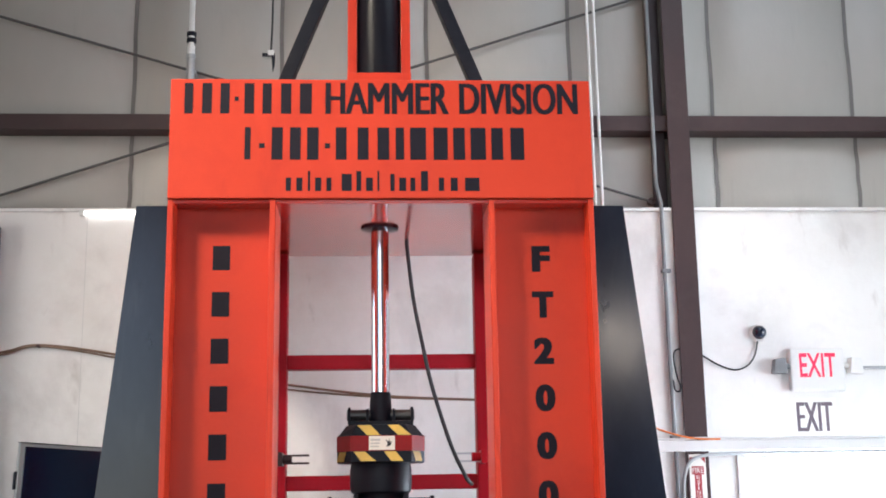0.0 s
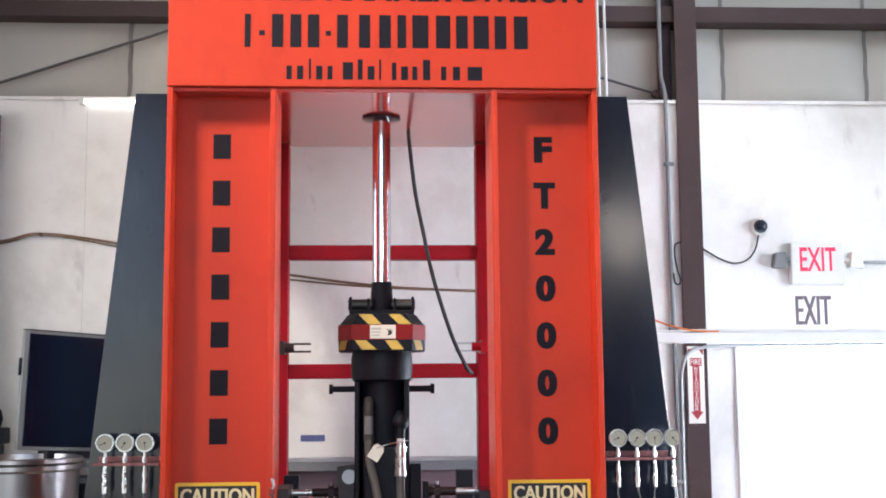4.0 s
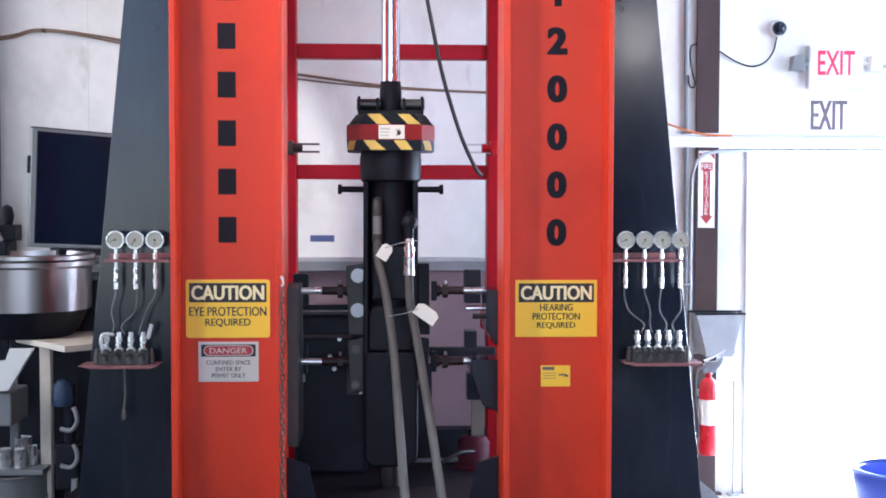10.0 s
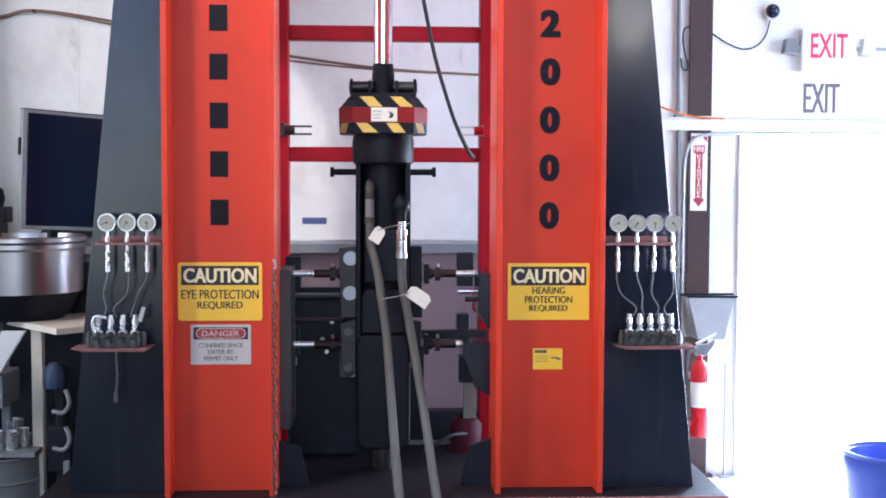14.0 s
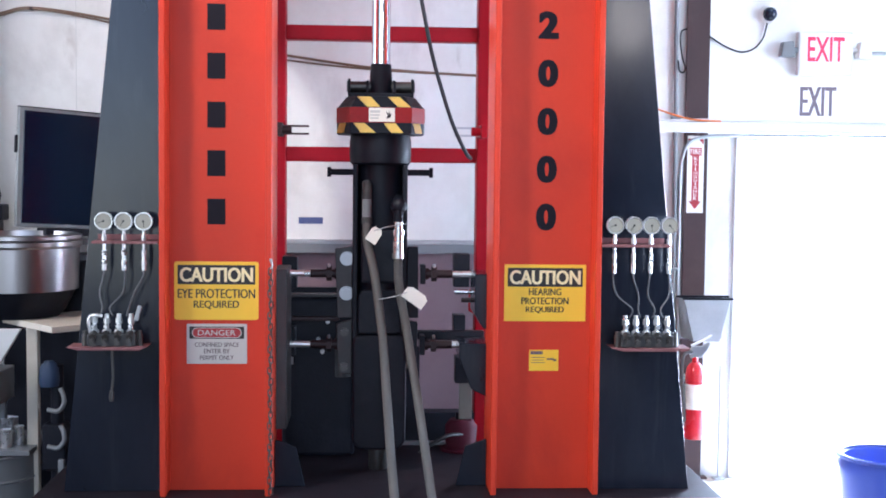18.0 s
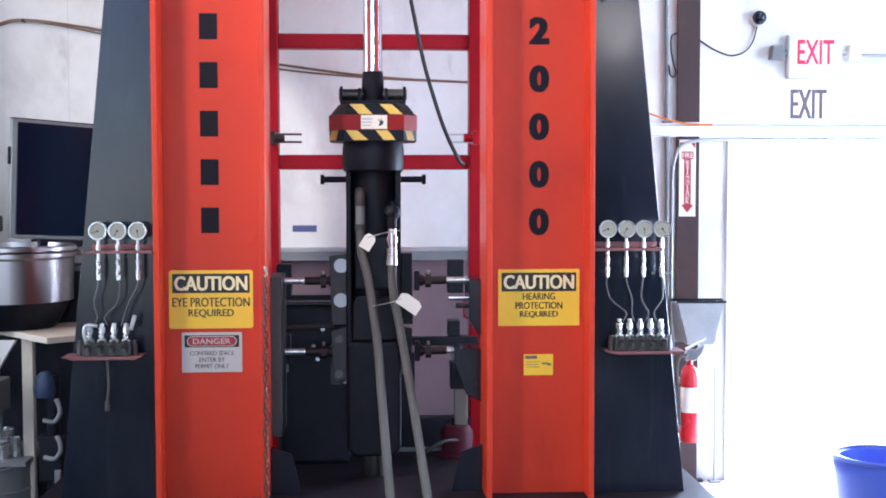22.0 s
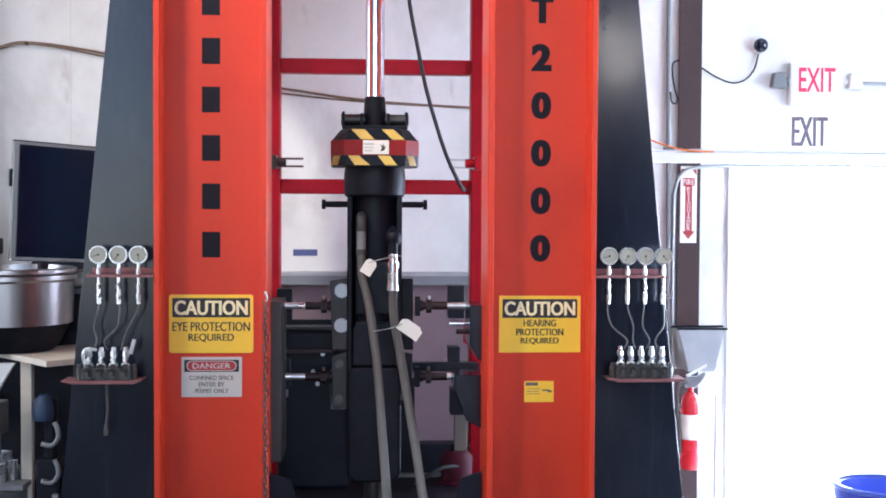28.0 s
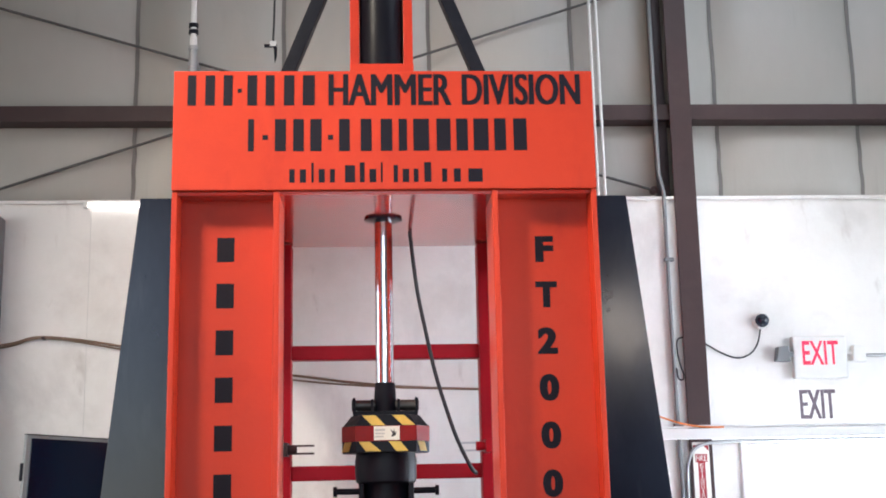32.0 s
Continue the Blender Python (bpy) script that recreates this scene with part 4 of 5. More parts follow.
b = B()
box(b, -0.067, 0.067, -0.001, 0.0, -0.018, 0.018)
thing("tape_strip", "strip of blue masking tape on the white wall", "tape", b, BLUE, at=(-0.385, YW, 1.459))
rail = thing("wall_rail", "grey metal ledge along the wall behind the stand", "ledge", at=(0, 0, 0))
part("top", box(B(), -1.45, 1.40, YW - 0.10, YW, 1.335, 1.355, 0.003), GALV, rail)
part("face", box(B(), -1.45, 1.40, YW - 0.10, YW - 0.085, 1.285, 1.335, 0.002), GREYP, rail)
run("cable", "black hose hanging behind the lifting rod", "cable", [(0.125, 0.75, ZH - 0.018), (0.130, 0.80, 2.95), (0.160, 0.88, 2.72), (0.199, 0.90, 2.518), (0.240, 0.90, 2.32), (0.279, 0.90, 2.178), (0.345, 0.92, 1.98), (0.414, 0.96, 1.838), (0.45, 1.03, 1.80)], 0.010, CABLE)

# sheet added over the wall; its dull colour carries the shade there
b = B()
box(b, -0.75, 0.95, YW - 0.020, YW - 0.001, 0, 1.284, 0.002)
thing("wall_board", "mauve sheet added to dim the lower wall", "board", b, MAUVE)

# grey post at the west end of the wall
b = B()
box(b, -2.30, -2.135, YW - 0.11, YW - 0.001, 0, 3.27, 0.006)
thing("wall_post", "grey painted steel post against the wall", "post", b, GREYP, kind="structure")

# ---- the hydraulic breaker hanging in the stand ----
ham = thing("hydraulic_breaker", "black hydraulic breaker with a hazard-striped collar", "rock breaker", at=(CX, CY, 0))
b = B()
box(b, -0.148, 0.148, -0.075, 0.075, 2.058, 2.082, 0.004)
for s in (-1, 1):
    prism(b, [(s * 0.138, 2.07), (s * 0.150, 2.07), (s * 0.150, 2.142), (s * 0.138, 2.146)], -0.06, 0.06, 0.002)
    prism(b, [(s * 0.055, 2.07), (s * 0.067, 2.07), (s * 0.067, 2.135), (s * 0.055, 2.14)], -0.06, 0.06, 0.002)
part("lug_plate", b, MATTE, ham)
part("lug_pin", rod(B(), (-0.155, 0, 2.112), (0.155, 0, 2.112), 0.025), DULL, ham, "oiled steel clevis pin")


def octagon(bm, w, d, z0, z1, c=0.062, bevel=0.0, top=1.0):
    pts = [(-w + c, -d), (w - c, -d), (w, -d + c * 1.5), (w, d - c), (w - c, d), (-w + c, d), (-w, d - c), (-w, -d + c * 1.5)]
    lo, hi = [bm.verts.new((x, y, z0)) for x, y in pts], [bm.verts.new((x * top, y, z1)) for x, y in pts]
    fs = [bm.faces.new(lo[::-1]), bm.faces.new(hi)]
    for i in range(8):
        fs.append(bm.faces.new((lo[i], lo[(i + 1) % 8], hi[(i + 1) % 8], hi[i])))
    if bevel:
        bmesh.ops.bevel(bm, geom=list({e for f in fs for e in f.edges}), offset=bevel, segments=2, affect="EDGES", profile=0.5)
    return bm


part("collar", octagon(B(), 0.198, 0.160, 1.893, 2.014, bevel=0.004), MATTE, ham, "black eight-sided collar")
part("collar_top", octagon(B(), 0.194, 0.159, 2.012, 2.060, bevel=0.004, top=0.80), MATTE, ham, "black tapered top of the collar")
part("collar_band", octagon(B(), 0.200, 0.162, 1.942, 2.010, bevel=0.001), COLLAR, ham, "red band round the collar")


def stripe(x0, x1, x2, x3, z0, z1):
    """A slanting yellow stripe on the collar's front: upper edge x0 to x1, lower edge x2 to x3."""
    return prism(B(), [(x2, z0), (x3, z0), (x1, z1), (x0, z1)], -0.1615, -0.1590)


for q in ((-0.106, -0.046, -0.062, -0.002), (0.030, 0.082, 0.076, 0.134)):
    part("hazard_stripe", stripe(*q, 2.012, 2.057), HAZARD, ham, "yellow hazard stripe")
for q in ((-0.122, -0.072, -0.090, -0.022), (0.012, 0.066, 0.046, 0.100)):
    part("hazard_stripe", stripe(*q, 1.897, 1.940), HAZARD, ham, "yellow hazard stripe")
for s in (-1, 1):
    z0, z1 = 1.897, 1.940
    b = B()
    k = 0.5 if s < 0 else 0.3
    x0, y0, x1, y1 = s * 0.139, -0.159, s * 0.198, -0.067
    t = [(x0 + (x1 - x0) * u, y0 + (y1 - y0) * u) for u in (k - 0.25, k + 0.3, k + 0.5, k - 0.05)]
    off = Vector((s * 0.84, -0.54, 0)) * 0.0018
    vs = [b.verts.new(Vector((t[i][0], t[i][1], (z1, z1, z0, z0)[i])) + off) for i in range(4)]
    b.faces.new(vs if s < 0 else vs[::-1])
    bmesh.ops.solidify(b, geom=b.faces[:], thickness=0.001)
    part("hazard_stripe", b, HAZARD, ham, "yellow hazard stripe")
lab = part("collar_label", box(B(), -0.054, 0.062, -0.1645, -0.1622, 1.946, 2.008, 0.0004), PAPER, ham, "white label with a warning picture")
for x0, x1, z0, z1 in ((-0.048, -0.004, 1.986, 1.996), (-0.048, -0.006, 1.972, 1.979), (-0.048, -0.010, 1.958, 1.965)):
    part("label_print", box(B(), x0, x1, -0.1650, -0.1644, z0, z1), PLATE, lab)
b = B()
prism(b, [(0.020, 1.995), (0.030, 1.975), (0.024, 1.960), (0.036, 1.962), (0.044, 1.968), (0.048, 1.985), (0.040, 1.978), (0.038, 1.996), (0.033, 1.982)], -0.1650, -0.1644)
part("label_picture", b, INK, lab, "black warning picture")

part("upper_housing", lathe(B(), [(0, 1.755), (0.128, 1.755), (0.138, 1.765), (0.141, 1.80), (0.141, 1.86), (0.136, 1.893), (0, 1.893)], (0, 0, 0), "Z", 32), MATTE, ham)
part("side_plate", box(B(), -0.124, -0.100, -0.11, 0.11, 0.60, 1.757, 0.006), MATTE, ham)
part("side_plate", box(B(), 0.100, 0.124, -0.11, 0.11, 0.60, 1.757, 0.006), MATTE, ham)
part("piston_housing", lathe(B(), [(0, 0.98), (0.102, 0.98), (0.102, 1.30), (0.101, 1.31), (0.101, 1.62), (0.102, 1.63), (0.102, 1.757), (0, 1.757)], (0, 0, 0), "Z", 28), MATTE, ham)
part("lower_housing", prism(B(), [(-0.090, 0.455), (0.090, 0.455), (0.122, 0.492), (0.124, 0.955), (0.108, 0.985), (-0.108, 0.985), (-0.124, 0.955), (-0.122, 0.492)], -0.118, 0.118, 0.014), MATTE, ham)
part("front_plate", prism(B(), [(-0.098, 0.99), (0.098, 0.99), (0.098, 1.16), (0.080, 1.19), (-0.080, 1.19), (-0.098, 1.16)], -0.125, -0.095, 0.008), MATTE, ham)
part("front_plate", box(B(), -0.085, 0.085, -0.112, -0.090, 1.22, 1.46, 0.010), MATTE, ham)

part("chisel", lathe(B(), [(0, ZB), (0.042, ZB), (0.045, ZB + 0.01), (0.045, 0.46), (0, 0.46)], (0, 0, 0), "Z", 24), DULL, ham, "blunt dark steel working tool")
for s in (-1, 1):
    b = B()
    rod(b, (s * 0.12, 0, 1.722), (s * 0.225, 0, 1.722), 0.014, seg=14)
    rod(b, (s * 0.225, 0, 1.722), (s * 0.242, 0, 1.722), 0.023, seg=14)
    part("through_bolt", b, MATTE, ham)
part("hose_fitting", rod(B(), (-0.060, -0.135, 1.49), (-0.060, -0.135, 1.52), 0.025, seg=14), DARKGREY, ham)
part("hose_elbow", sweep(B(), [(-0.060, -0.138, 1.60), (-0.060, -0.135, 1.635), (-0.060, -0.11, 1.66), (-0.060, -0.06, 1.668)], 0.023, 14), DARKGREY, ham)
part("swaged_ferrule", rod(B(), (-0.060, -0.138, 1.515), (-0.060, -0.138, 1.605), 0.021, seg=16), GREYP, ham, "grey steel hose ferrule")
b = B()
rod(b, (0.082, -0.135, 1.50), (0.082, -0.135, 1.58), 0.023, seg=14)
bmesh.ops.create_uvsphere(b, u_segments=16, v_segments=10, radius=0.038, matrix=Matrix.Translation((0.084, -0.125, 1.57)))
rod(b, (0.082, -0.135, 1.57), (0.082, -0.06, 1.60), 0.026, seg=14)
part("hose_fitting", b, MATTE, ham)
b = B()
for z0, z1, r in ((1.355, 1.44, 0.023), (1.44, 1.462, 0.028), (1.462, 1.50, 0.020), (1.335, 1.357, 0.026)):
    rod(b, (0.082, -0.145, z0), (0.082, -0.145, z1), r, seg=16)
part("swaged_ferrule", b, NICKEL, ham, "bright steel hose ferrule")

# bracket with bolts on the side of the breaker
b = B()
prism(b, [(-0.202, 1.375), (-0.125, 1.385), (-0.125, 1.06), (-0.19, 1.06)], -0.09, -0.06, 0.003)
prism(b, [(-0.195, 1.03), (-0.125, 1.05), (-0.125, 0.80), (-0.185, 0.80)], -0.09, -0.06, 0.003)
part("side_bracket", b, DARKGREY, ham, "dark grey bolted side bracket")
part("side_bracket", prism(B(), [(0.125, 1.385), (0.175, 1.385), (0.178, 1.06), (0.125, 1.06)], -0.09, -0.06, 0.003), MATTE, ham)
part("side_bracket", prism(B(), [(0.125, 1.05), (0.175, 1.04), (0.170, 0.82), (0.125, 0.80)], -0.09, -0.06, 0.003), MATTE, ham)
for x, z, r in ((-0.148, 1.330, 0.026), (-0.150, 1.172, 0.026), (-0.158, 0.995, 0.016), (-0.160, 0.835, 0.016), (0.118, 0.842, 0.013)):
    b = B()
    rod(b, (x, -0.098, z), (x, -0.086, z), r * 1.25, seg=18)
    rod(b, (x, -0.114, z), (x, -0.096, z), r, seg=6)
    part("bolt", b, GALV if z > 1.1 else DULL, ham, "grey hex bolt head")

for nm, pts in (("feed", [(-0.070, 0.360, 1.50), (-0.066, 0.350, 1.40), (-0.036, 0.315, 1.28), (-0.010, 0.260, 1.10), (0.006, 0.215, 0.97), (0.026, 0.10, 0.70), (0.046, -0.05, 0.46), (0.062, -0.16, 0.33), (0.12, -0.40, 0.06), (0.22, -0.75, 0.022), (0.6, -1.3, 0.022)]),
                ("return", [(0.072, 0.354, 1.36), (0.076, 0.345, 1.22), (0.104, 0.310, 1.06), (0.124, 0.250, 0.94), (0.160, 0.13, 0.72), (0.196, -0.04, 0.47), (0.218, -0.16, 0.32), (0.26, -0.42, 0.06), (0.36, -0.80, 0.022), (0.8, -1.4, 0.022)])):
    run("hydraulic_hose", "grey-black hydraulic hose hanging down from the breaker", "hose", pts, 0.0195, RUBBER, seg=14, group="hydraulic hoses")


def tag(label, centre, w, h, turn, tie):
    t = thing("paper_tag", label, "tag", group="paper tags", at=centre)
    b = B()
    prism(b, [(-w, -h), (w, -h), (w, h * 0.55), (w * 0.6, h), (-w * 0.6, h), (-w, h * 0.55)], -0.0008, 0.0008)
    bmesh.ops.rotate(b, verts=b.verts, cent=(0, 0, 0), matrix=Matrix.Rotation(radians(turn), 3, "Y"))
    part("card", b, PAPER, t)
    part("tie_wire", sweep(B(), tie, 0.0022, 6), GALV, t)


tag("small white paper tag wired to the hose", (-0.036, 0.322, 1.441), 0.027, 0.036, 32, [(0.0, 0.0, 0.02), (0.05, -0.01, 0.035), (0.10, 0.01, 0.045), (0.143, 0.03, 0.05)])
tag("white cardboard tag wired to the hose", (0.146, 0.235, 1.172), 0.054, 0.031, 35, [(-0.035, 0.0, 0.022), (-0.09, -0.01, 0.004), (-0.16, 0.02, -0.012)])

# ---- clamps between the columns ----
part("clamp_mount", box(B(), -0.480, -0.418, 0.25, 0.55, 0.58, 1.290, 0.006), DARKGREY, stand, "dark grey clamp mounting plate")
part("clamp_mount", prism(B(), [(0.480, 1.275), (0.412, 1.275), (0.412, 1.10), (0.452, 1.03), (0.480, 1.03)], 0.25, 0.50, 0.004), BLACK, stand, "black clamp mounting plate")
part("clamp_mount", prism(B(), [(0.480, 0.965), (0.345, 0.965), (0.345, 0.905), (0.400, 0.76), (0.480, 0.72)], 0.25, 0.50, 0.004), BLACK, stand, "black clamp mounting plate")
part("clamp_beam", box(B(), 0.17, 0.480, 0.52, 0.58, 0.945, 0.985, 0.004), MATTE, stand)
for s in (-1, 1):
    for z in (1.258, 0.932):
        arm = part("clamp", rod(B(), (s * 0.325, 0.46, z), (s * 0.215, 0.46, z), 0.019, seg=18), RUST, stand, "dark rusty clamp barrel")
        part("clamp_rod", rod(B(), (s * 0.420, 0.46, z), (s * 0.318, 0.46, z), 0.0145), NICKEL, arm, "chromed clamp rod")
        b = B()
        rod(b, (s * 0.252, 0.46, z), (s * 0.228, 0.46, z), 0.034, seg=6)
        rod(b, (s * 0.215, 0.46, z), (s * 0.196, 0.46, z), 0.026, seg=18)
        part("clamp_nut", b, RUST, arm)
        part("set_screw", rod(B(), (s * 0.240, 0.44, z + 0.03), (s * 0.240, 0.44, z + 0.046), 0.007, seg=8), STEEL, arm)
        part("clamp_pad", box(B(), s * 0.176, s * 0.200, 0.42, 0.50, z - 0.045, z + 0.045, 0.004), MATTE, arm)
for xa, xb, za, zb in ((0.338, 0.413, 1.190, 1.345), (0.338, 0.395, 0.985, 1.058), (0.35, 0.413, 0.735, 0.86), (-0.462, -0.392, 1.182, 1.328), (-0.462, -0.40, 0.86, 1.0)):
    part("clamp_block", box(B(), xa, xb, 0.55, 0.64, za, zb, 0.004), MATTE, stand)
part("clamp_pin", rod(B(), (0.338, 0.50, 1.172), (0.415, 0.50, 1.172), 0.011), CHROME, stand, "short chromed pin")
part("clamp_pin", rod(B(), (0.37, 0.50, 1.135), (0.415, 0.50, 1.135), 0.012), RUST, stand)
part("tie_rail", box(B(), -0.470, -0.20, 0.66, 0.70, 1.150, 1.175, 0.003), MATTE, stand)
part("tie_rail", box(B(), -0.470, -0.20, 0.66, 0.70, 1.015, 1.035, 0.003), RUST, stand)
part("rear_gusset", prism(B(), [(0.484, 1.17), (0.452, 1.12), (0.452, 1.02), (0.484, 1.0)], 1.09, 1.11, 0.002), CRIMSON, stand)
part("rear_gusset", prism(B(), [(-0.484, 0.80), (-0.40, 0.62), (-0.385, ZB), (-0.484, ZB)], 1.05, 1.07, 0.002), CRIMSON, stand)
# flat patch added in place of the paler wall showing through
part("clamp_plate", box(B(), 0.372, 0.434, 0.60, 0.615, 0.555, 0.742, 0.003), CASE, stand, "olive-grey patch added for the paler wall behind")
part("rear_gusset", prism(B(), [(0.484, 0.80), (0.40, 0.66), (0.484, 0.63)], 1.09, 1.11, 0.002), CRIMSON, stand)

# power pack and pump standing on the base plate
pp = thing("power_pack", "black hydraulic power pack on the base plate", "power pack", at=(-0.29, 0.90, ZB))
part("tank", box(B(), -0.185, 0.165, -0.16, 0.12, 0.0, 0.775, 0.02), MATTE, pp)
part("tank_lid", box(B(), -0.190, 0.172, -0.165, 0.12, 0.775, 0.790, 0.004), DARKGREY, pp)
part("filter", lathe(B(), [(0, 0.40), (0.038, 0.40), (0.040, 0.56), (0.030, 0.60), (0, 0.60)], (0.11, -0.205, 0), "Z", 20), DARKGREY, pp)
for x, z in ((-0.165, 0.745), (0.035, 0.66), (-0.01, 0.575), (0.01, 0.515), (0.10, 0.72)):
    part("fitting", rod(B(), (x, -0.155, z), (x, -0.185, z), 0.011, seg=6), STEEL, pp)
part("sight_glass", box(B(), -0.15, -0.13, -0.164, -0.158, 0.45, 0.60, 0.002), BEZEL, pp)
pu = thing("hydraulic_pump", "dark red pump with black lines on the base plate", "pump", at=(0.405, 0.88, ZB))
pu.scale = (0.95, 0.95, 0.62)
part("body", lathe(B(), [(0, 0), (0.11, 0), (0.11, 0.02), (0.08, 0.03), (0.085, 0.20), (0.06, 0.25), (0, 0.26)], (0, 0, 0), "Z", 24), material("dull_red_casting", (0.055, 0.005, 0.014), 0.6, 0, 0.2, 8, 60, 0.2, spec=0.2), pu)
part("cap", rod(B(), (0, 0, 0.25), (0, 0, 0.31), 0.035, seg=6), MATTE, pu)
part("line", sweep(B(), [(0.0, -0.07, 0.15), (-0.08, -0.14, 0.16), (-0.16, -0.16, 0.10), (-0.22, -0.12, 0.02)], 0.014, 10), CABLE, pu)
# black sheets added where the stand's interior falls into shade
back = thing("rear_guard", "black sheets added to darken the low back of the stand", "guard", at=(0, 1.03, ZB))
part("sheet", box(B(), -0.482, -0.05, -0.012, 0.0, 0.0, 0.74, 0.002), MATTE, back)
part("sheet", box(B(), -0.05, 0.20, -0.012, 0.0, 0.0, 0.50, 0.002), MATTE, back)
part("sheet", box(B(), 0.20, 0.482, -0.014, -0.002, 0.0, 0.16, 0.002), MATTE, back)
part("bottom_rail", box(B(), -0.40, 0.40, -0.05, -0.014, -0.0, 0.018, 0.003), GREYP, back, "grey steel rail along its foot")

# chain on the inner edge of the column
chain = thing("steel_chain", "steel link chain hanging along the red column", "chain", at=(-0.468, -0.012, 0))


def chain_link():
    pts = []
    for a in range(0, 360, 30):
        t = radians(a)
        pts.append((0.008 * math.cos(t), 0, 0.008 * math.sin(t) + (0.0075 if math.sin(t) > 0 else -0.0075)))
    return sweep(B(), pts + [pts[0]], 0.0031, 6, 2)


link = mesh_of("chain_link", chain_link(), DULL)
for i in range(41):
    o = new("chain_link", link)
    o.parent = chain
    o.matrix_basis = pose(0.003 * math.sin(i * 1.3), 0, 1.30 - 0.0232 * i, 0, 4 * math.sin(i), 90 * (i % 2) + 18)
part("hook", sweep(B(), [(0.004, 0.03, 1.345), (0.0, 0.0, 1.35), (0.008, 0.0, 1.325), (0.0, 0.0, 1.312)], 0.005, 8), STEEL, chain)

# ---- bench corner beside the stand ----
mon = thing("monitor", "dark flat monitor in a silver frame, slightly tilted", "monitor", at=(-1.862, 1.20, 1.430))
mon.rotation_euler = (radians(-2), radians(3.0), radians(33))
part("frame", box(B(), 0.0, 0.60, 0.0, 0.035, 0.0, 0.615, 0.006), BEZEL, mon)
part("screen", box(B(), 0.026, 0.585, -0.003, 0.0, 0.020, 0.598, 0.002), SCREEN, mon, "dark glossy screen")
part("back_cover", box(B(), 0.08, 0.52, 0.035, 0.075, 0.08, 0.52, 0.015), MATTE, mon)
part("side_knob", box(B(), -0.012, 0.0, 0.008, 0.03, 0.38, 0.47, 0.002), MATTE, mon)
part("stand_foot", box(B(), 0.14, 0.46, -0.05, 0.10, -0.044, 0.0, 0.006), MATTE, mon)
part("top_edge", box(B(), -0.001, 0.601, -0.001, 0.036, 0.615, 0.620, 0.001), MATTE, mon, "dark top edge")

bench = thing("work_bench", "steel bench with a cream corner top", "workbench", at=(0, 0, 0))
part("rear_top", box(B(), -2.6, -1.30, 1.12, YW - 0.12, 1.345, 1.378, 0.004), GREYP, bench)
for x in (-2.55, -1.35):
    part("rear_leg", box(B(), x - 0.025, x + 0.025, 1.18, 1.23, 0, 1.346, 0.003), GREYP, bench)
    part("rear_leg", box(B(), x - 0.025, x + 0.025, 1.42, 1.47, 0, 1.346, 0.003), GREYP, bench)

# vice on the bench
v = thing("bench_vice", "small black bench vice with a steel handle", "vice", at=(-2.02, 1.25, 1.378))
v.scale = (1.25, 1.25, 1.5)
part("body", box(B(), -0.10, 0.045, -0.06, 0.08, 0.0, 0.055, 0.008), MATTE, v)
part("jaw", box(B(), -0.10, 0.075, -0.05, 0.05, 0.055, 0.110, 0.006), MATTE, v)
part("screw", rod(B(), (-0.02, -0.08, 0.09), (-0.02, -0.02, 0.09), 0.016), STEEL, v)
part("handle", sweep(B(), [(-0.08, -0.07, 0.215), (-0.055, -0.075, 0.175), (-0.02, -0.075, 0.13), (0.03, -0.07, 0.055)], 0.008, 8), STEEL, v)
part("knob", lathe(B(), [(0, 0.10), (0.02, 0.11), (0.028, 0.14), (0.02, 0.17), (0, 0.18)], (0.03, 0.0, 0), "Z", 16), MATTE, v)

tub = thing("stainless_tub", "large round stainless steel tub with a rolled rim", "tub", at=(-1.80, 0.98, 1.0))
part("bowl", lathe(B(), [(0, 0.135), (0.300, 0.135), (0.305, 0.34), (0.318, 0.352), (0.318, 0.372), (0.305, 0.378), (0.318, 0.384), (0.318, 0.402), (0.300, 0.408), (0.292, 0.36), (0.285, 0.16), (0, 0.15)], (0, 0, 0), "Z", 48), STAINLESS, tub)
part("base", lathe(B(), [(0, 0), (0.205, 0), (0.235, 0.03), (0.285, 0.128), (0.29, 0.135), (0, 0.135)], (0, 0, 0), "Z", 40), MATTE, tub, "dark tapered base")

tab = thing("small_table", "cream topped table with pale square legs", "table", at=(-1.45, 0.92, 0))
b = B()
prism(b, [(-0.30, 0.97), (0.30, 0.97), (0.30, 1.0), (-0.30, 1.0)], -0.27, 0.27, 0.003)
bmesh.ops.rotate(b, verts=b.verts, cent=(0, 0, 0), matrix=Matrix.Rotation(radians(40), 3, "Z"))
part("top", b, CREAM, tab)
for x, y in ((-0.217, -0.12), (0.10, -0.22), (0.25, 0.05), (-0.03, 0.30)):
    part("leg", box(B(), x - 0.026, x + 0.026, y - 0.026, y + 0.026, 0, 0.971, 0.004), CREAM, tab)
part("shelf", box(B(), -0.70, -0.195, -0.28, 0.20, 0.375, 0.400, 0.003), GREYP, tab)
for i, (x, y, h, r) in enumerate(((-0.205, -0.20, 0.085, 0.030), (-0.14, -0.21, 0.09, 0.028), (-0.075, -0.20, 0.085, 0.028), (-0.03, -0.14, 0.09, 0.022), (-0.10, -0.08, 0.12, 0.045))):
    c = thing("steel_can", "short shiny steel can on the table shelf", "can", lathe(B(), [(0, 0), (r, 0), (r, h - 0.004), (r + 0.002, h), (r - 0.002, h), (r - 0.003, h - 0.01), (0, h - 0.012)], (0, 0, 0), "Z", 20), NICKEL, group="steel cans", at=(-1.70 + x, 0.92 + y, 0.40))

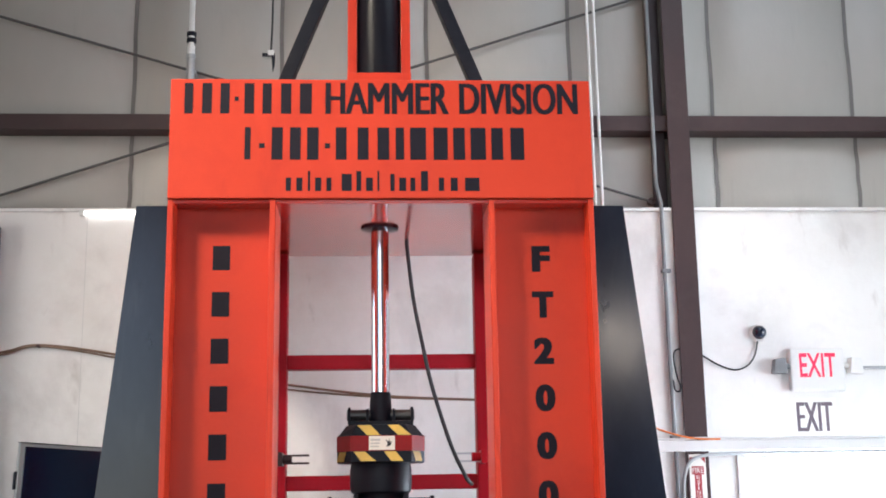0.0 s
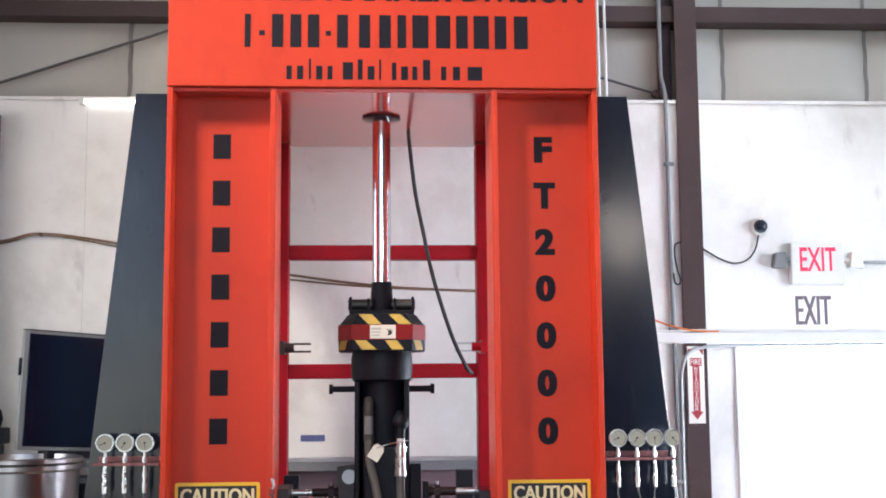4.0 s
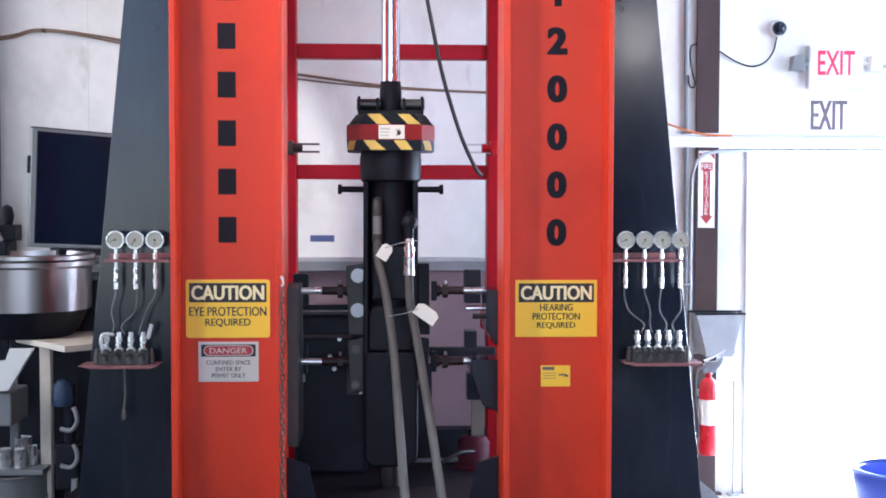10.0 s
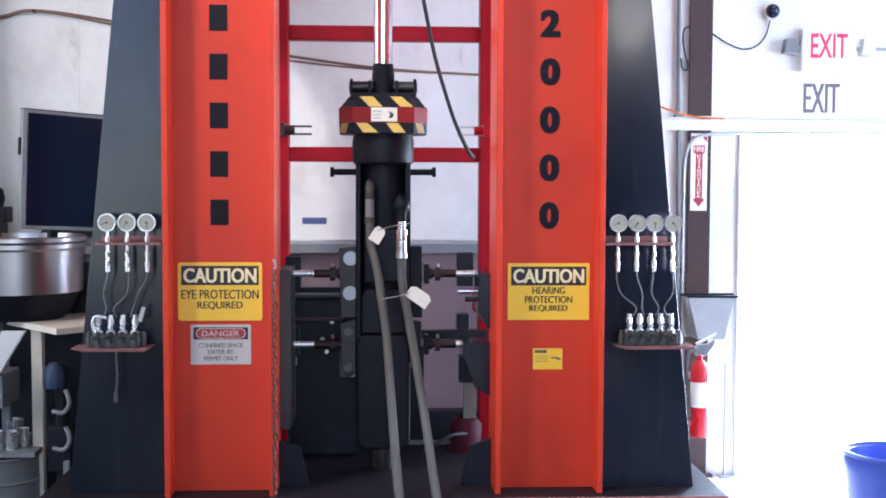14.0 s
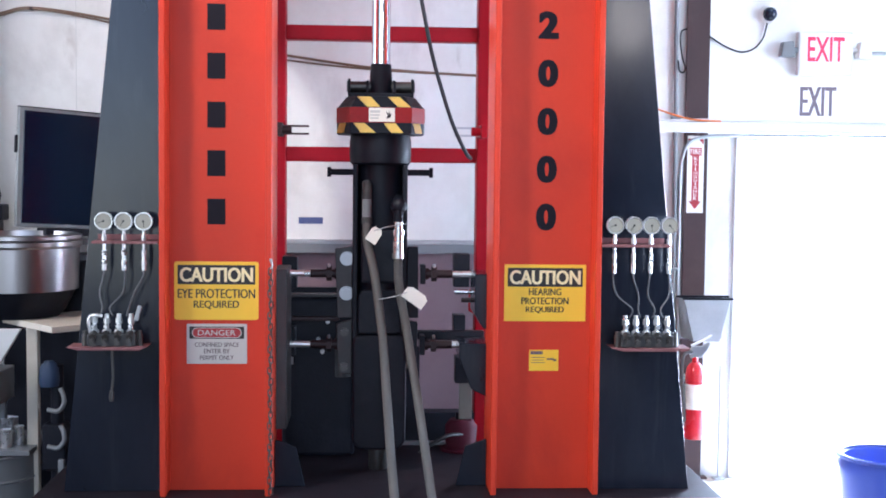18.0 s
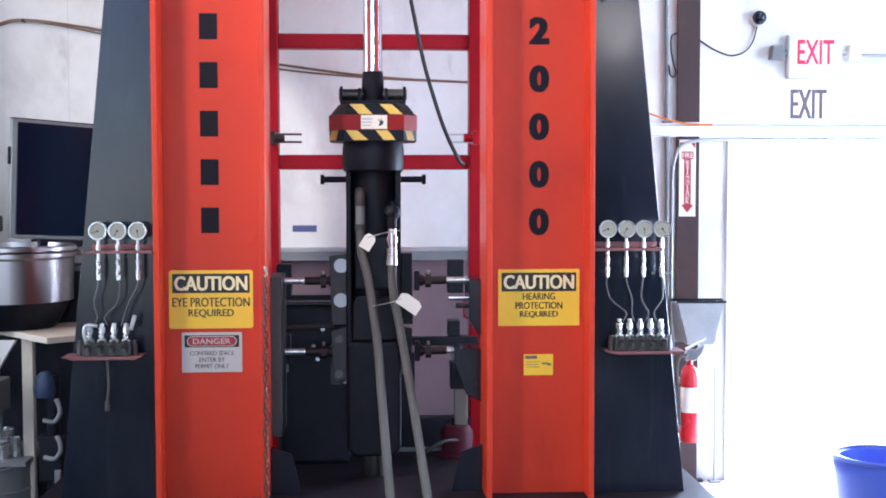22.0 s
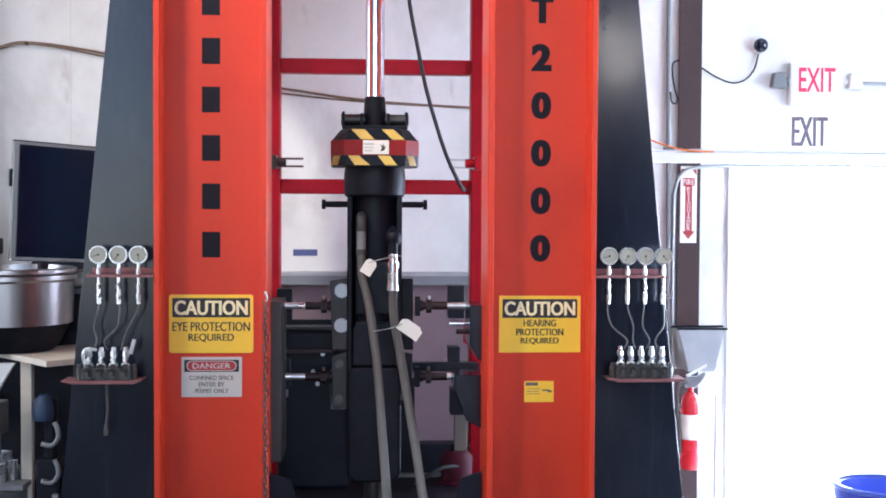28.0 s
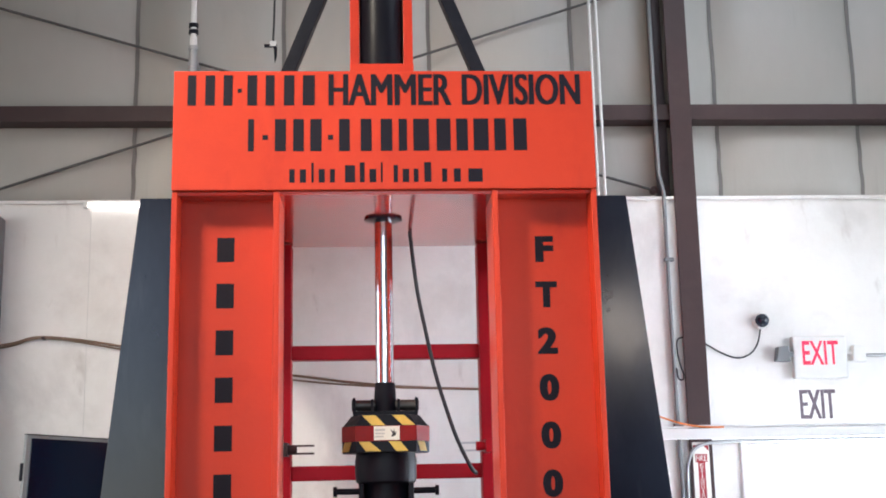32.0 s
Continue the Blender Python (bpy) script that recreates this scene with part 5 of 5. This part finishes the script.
bl = thing("leaning_panel", "cream slotted panel leaning against the table", "panel", at=(-1.825, 0.55, 0.0))
b = B()
prism(b, [(-0.30, 0.77), (0.055, 0.79), (0.17, 0.985), (0.06, 0.985), (0.04, 0.93), (-0.30, 0.92)], 0.0, 0.03, 0.004)
part("board", b, PALE, bl)
part("upright", box(B(), -0.29, -0.25, 0.0, 0.03, 0, 0.80, 0.003), CREAM, bl)
part("lower_box", box(B(), -0.30, 0.055, 0.03, 0.30, 0.62, 0.775, 0.006), GREYP, bl)
part("upright", box(B(), -0.02, 0.02, 0.25, 0.29, 0, 0.63, 0.003), GREYP, bl)
b = B()
box(b, -0.30, -0.02, -0.0035, 0.0, 0.862, 0.888, 0.001)
part("slot", b, MATTE, bl, "dark slot")
drum = thing("grey_drum", "dark grey steel drum under the table", "drum", at=(-1.86, 0.80, 0))
part("shell", lathe(B(), [(0, 0), (0.20, 0), (0.205, 0.01), (0.20, 0.11), (0.207, 0.118), (0.20, 0.126), (0.20, 0.24), (0.207, 0.248), (0.20, 0.256), (0.20, 0.355), (0.208, 0.362), (0.20, 0.370), (0.19, 0.362), (0, 0.36)], (0, 0, 0), "Z", 36), GREYP, drum)

vs = thing("valve_stack", "dark valve stack with dull grey handles beside the stand", "valves", at=(-1.53, 0.70, 0))
part("pipe", rod(B(), (0, 0, 0), (0, 0, 0.80), 0.03), MATTE, vs)
part("body", box(B(), -0.06, 0.05, -0.05, 0.05, 0.30, 0.52, 0.01), MATTE, vs)
part("blue_cap", lathe(B(), [(0, 0.70), (0.045, 0.70), (0.05, 0.73), (0.045, 0.79), (0.02, 0.82), (0, 0.82)], (-0.03, -0.02, 0), "Z", 18), material("faded_blue_paint", (0.022, 0.045, 0.10), 0.5, 0, 0.15, 8, 60, 0.1), vs, "faded blue cap")
for z in (0.645, 0.47):
    b = B()
    sweep(b, [(-0.03, -0.06, z - 0.05), (0.02, -0.07, z - 0.055), (0.048, -0.07, z - 0.02), (0.046, -0.07, z + 0.02), (0.03, -0.06, z + 0.05)], 0.011, 10)
    part("handle", b, GREYP, vs, "dull grey handle")
part("handle", box(B(), 0.02, 0.05, -0.08, -0.05, 0.24, 0.36, 0.006), GREYP, vs)
part("flange", rod(B(), (0, 0, 0), (0, 0, 0.02), 0.07), MATTE, vs)

# ---- beside the doorway ----
bi = thing("sheet_metal_bin", "grey sheet metal wall bin with a dark rim", "bin", at=(1.802, 1.615, 0.836))
bi.scale = (0.86, 1.0, 0.80)
part("front", prism(B(), [(-0.150, 0.265), (0.150, 0.265), (0.085, -0.02), (-0.085, -0.02)], -0.165, -0.155, 0.001), GALV, bi)
part("back", box(B(), -0.150, 0.150, -0.012, -0.002, -0.03, 0.265, 0.001), GALV, bi)
for s in (-1, 1):
    b = B()
    vs_ = [b.verts.new(p) for p in ((s * 0.150, -0.160, 0.265), (s * 0.085, -0.160, -0.02), (s * 0.120, -0.005, -0.02), (s * 0.150, -0.005, 0.265))]
    b.faces.new(vs_)
    bmesh.ops.solidify(b, geom=b.faces[:], thickness=0.004)
    part("side", b, GALV, bi)
part("floor_plate", box(B(), -0.086, 0.086, -0.160, -0.005, -0.026, -0.018), GALV, bi)
part("rim", box(B(), -0.158, 0.168, -0.172, -0.150, 0.262, 0.276, 0.003), MATTE, bi, "dark rim")
part("lip", box(B(), -0.158, 0.19, -0.030, -0.002, 0.262, 0.276, 0.003), MATTE, bi)

fe = thing("fire_extinguisher", "red fire extinguisher with a white label, hung up", "fire extinguisher", at=(1.722, 1.383, 0.29))
fe.scale = (0.88, 0.9, 0.98)
part("cylinder", lathe(B(), [(0, 0), (0.050, 0), (0.056, 0.01), (0.058, 0.03), (0.058, 0.36), (0.050, 0.40), (0.030, 0.425), (0.018, 0.43), (0.018, 0.46), (0, 0.46)], (0, 0, 0), "Z", 32), EXTRED, fe)
part("label_band", lathe(B(), [(0.0586, 0.17), (0.0590, 0.171), (0.0590, 0.309), (0.0586, 0.31)], (0, 0, 0), "Z", 32), PAPER, fe, "white label")
b = B()
prism(b, [(-0.03, 0.455), (0.035, 0.455), (0.075, 0.50), (0.095, 0.535), (0.085, 0.545), (0.04, 0.52), (-0.02, 0.52), (-0.035, 0.49)], -0.014, 0.014, 0.003)
part("valve", b, STEEL, fe, "steel valve and lever")
part("lever", prism(B(), [(-0.03, 0.525), (0.10, 0.585), (0.10, 0.575), (-0.02, 0.515)], -0.012, 0.012, 0.001), PALE, fe)
part("hose", sweep(B(), [(-0.02, -0.01, 0.49), (-0.075, -0.02, 0.47), (-0.085, -0.02, 0.36), (-0.07, -0.02, 0.20), (-0.064, -0.02, 0.10)], 0.010, 8), RUBBER, fe)
b = B()
box(b, -0.02, 0.02, 0.055, 0.235, 0.30, 0.33, 0.002)
box(b, -0.02, 0.02, 0.055, 0.235, 0.05, 0.08, 0.002)
part("wall_bracket", b, GREYP, fe)
b = B()
rod(b, (1.93, 1.60, 0.02), (1.93, 1.60, 0.66), 0.007, seg=8)
box(b, 1.90, 1.96, 1.57, 1.63, 0.0, 0.02, 0.003)
thing("floor_pin", "thin steel pin standing beside the doorway", "pin", b, GALV)

bb = thing("blue_bin", "rounded blue plastic bin on the floor", "bin", at=(2.44, 0.55, 0))
part("shell", lathe(B(), [(0, 0), (0.17, 0), (0.185, 0.02), (0.215, 0.30), (0.225, 0.35), (0.215, 0.385), (0.20, 0.375), (0.19, 0.30), (0.165, 0.03), (0, 0.03)], (0, 0, 0), "Z", 36), DRUMBLUE, bb)
part("rim", lathe(B(), [(0.212, 0.370), (0.232, 0.376), (0.236, 0.388), (0.228, 0.396), (0.210, 0.392)], (0, 0, 0), "Z", 36), DRUMBLUE, bb)

# made-up cabinet that fills the dark clutter and hides the pale wall
cab = thing("steel_cabinet", "dark cabinet added for the clutter under the bench", "cabinet", at=(-2.0, 1.20, 0))
part("carcass", box(B(), -0.48, 0.56, 0.0, 0.20, 0.02, 1.29, 0.006), GREYP, cab)
for i in range(2):
    d = part("door", box(B(), -0.47 + 0.515 * i, 0.035 + 0.515 * i, -0.018, -0.001, 0.06, 1.26, 0.004), MATTE, cab)
    part("handle", rod(B(), (0.0 + 0.08 * i, -0.035, 0.62), (0.0 + 0.08 * i, -0.035, 0.76), 0.006, seg=8), STEEL, d)
part("plinth", box(B(), -0.46, 0.54, 0.02, 0.19, 0.0, 0.02), MATTE, cab)
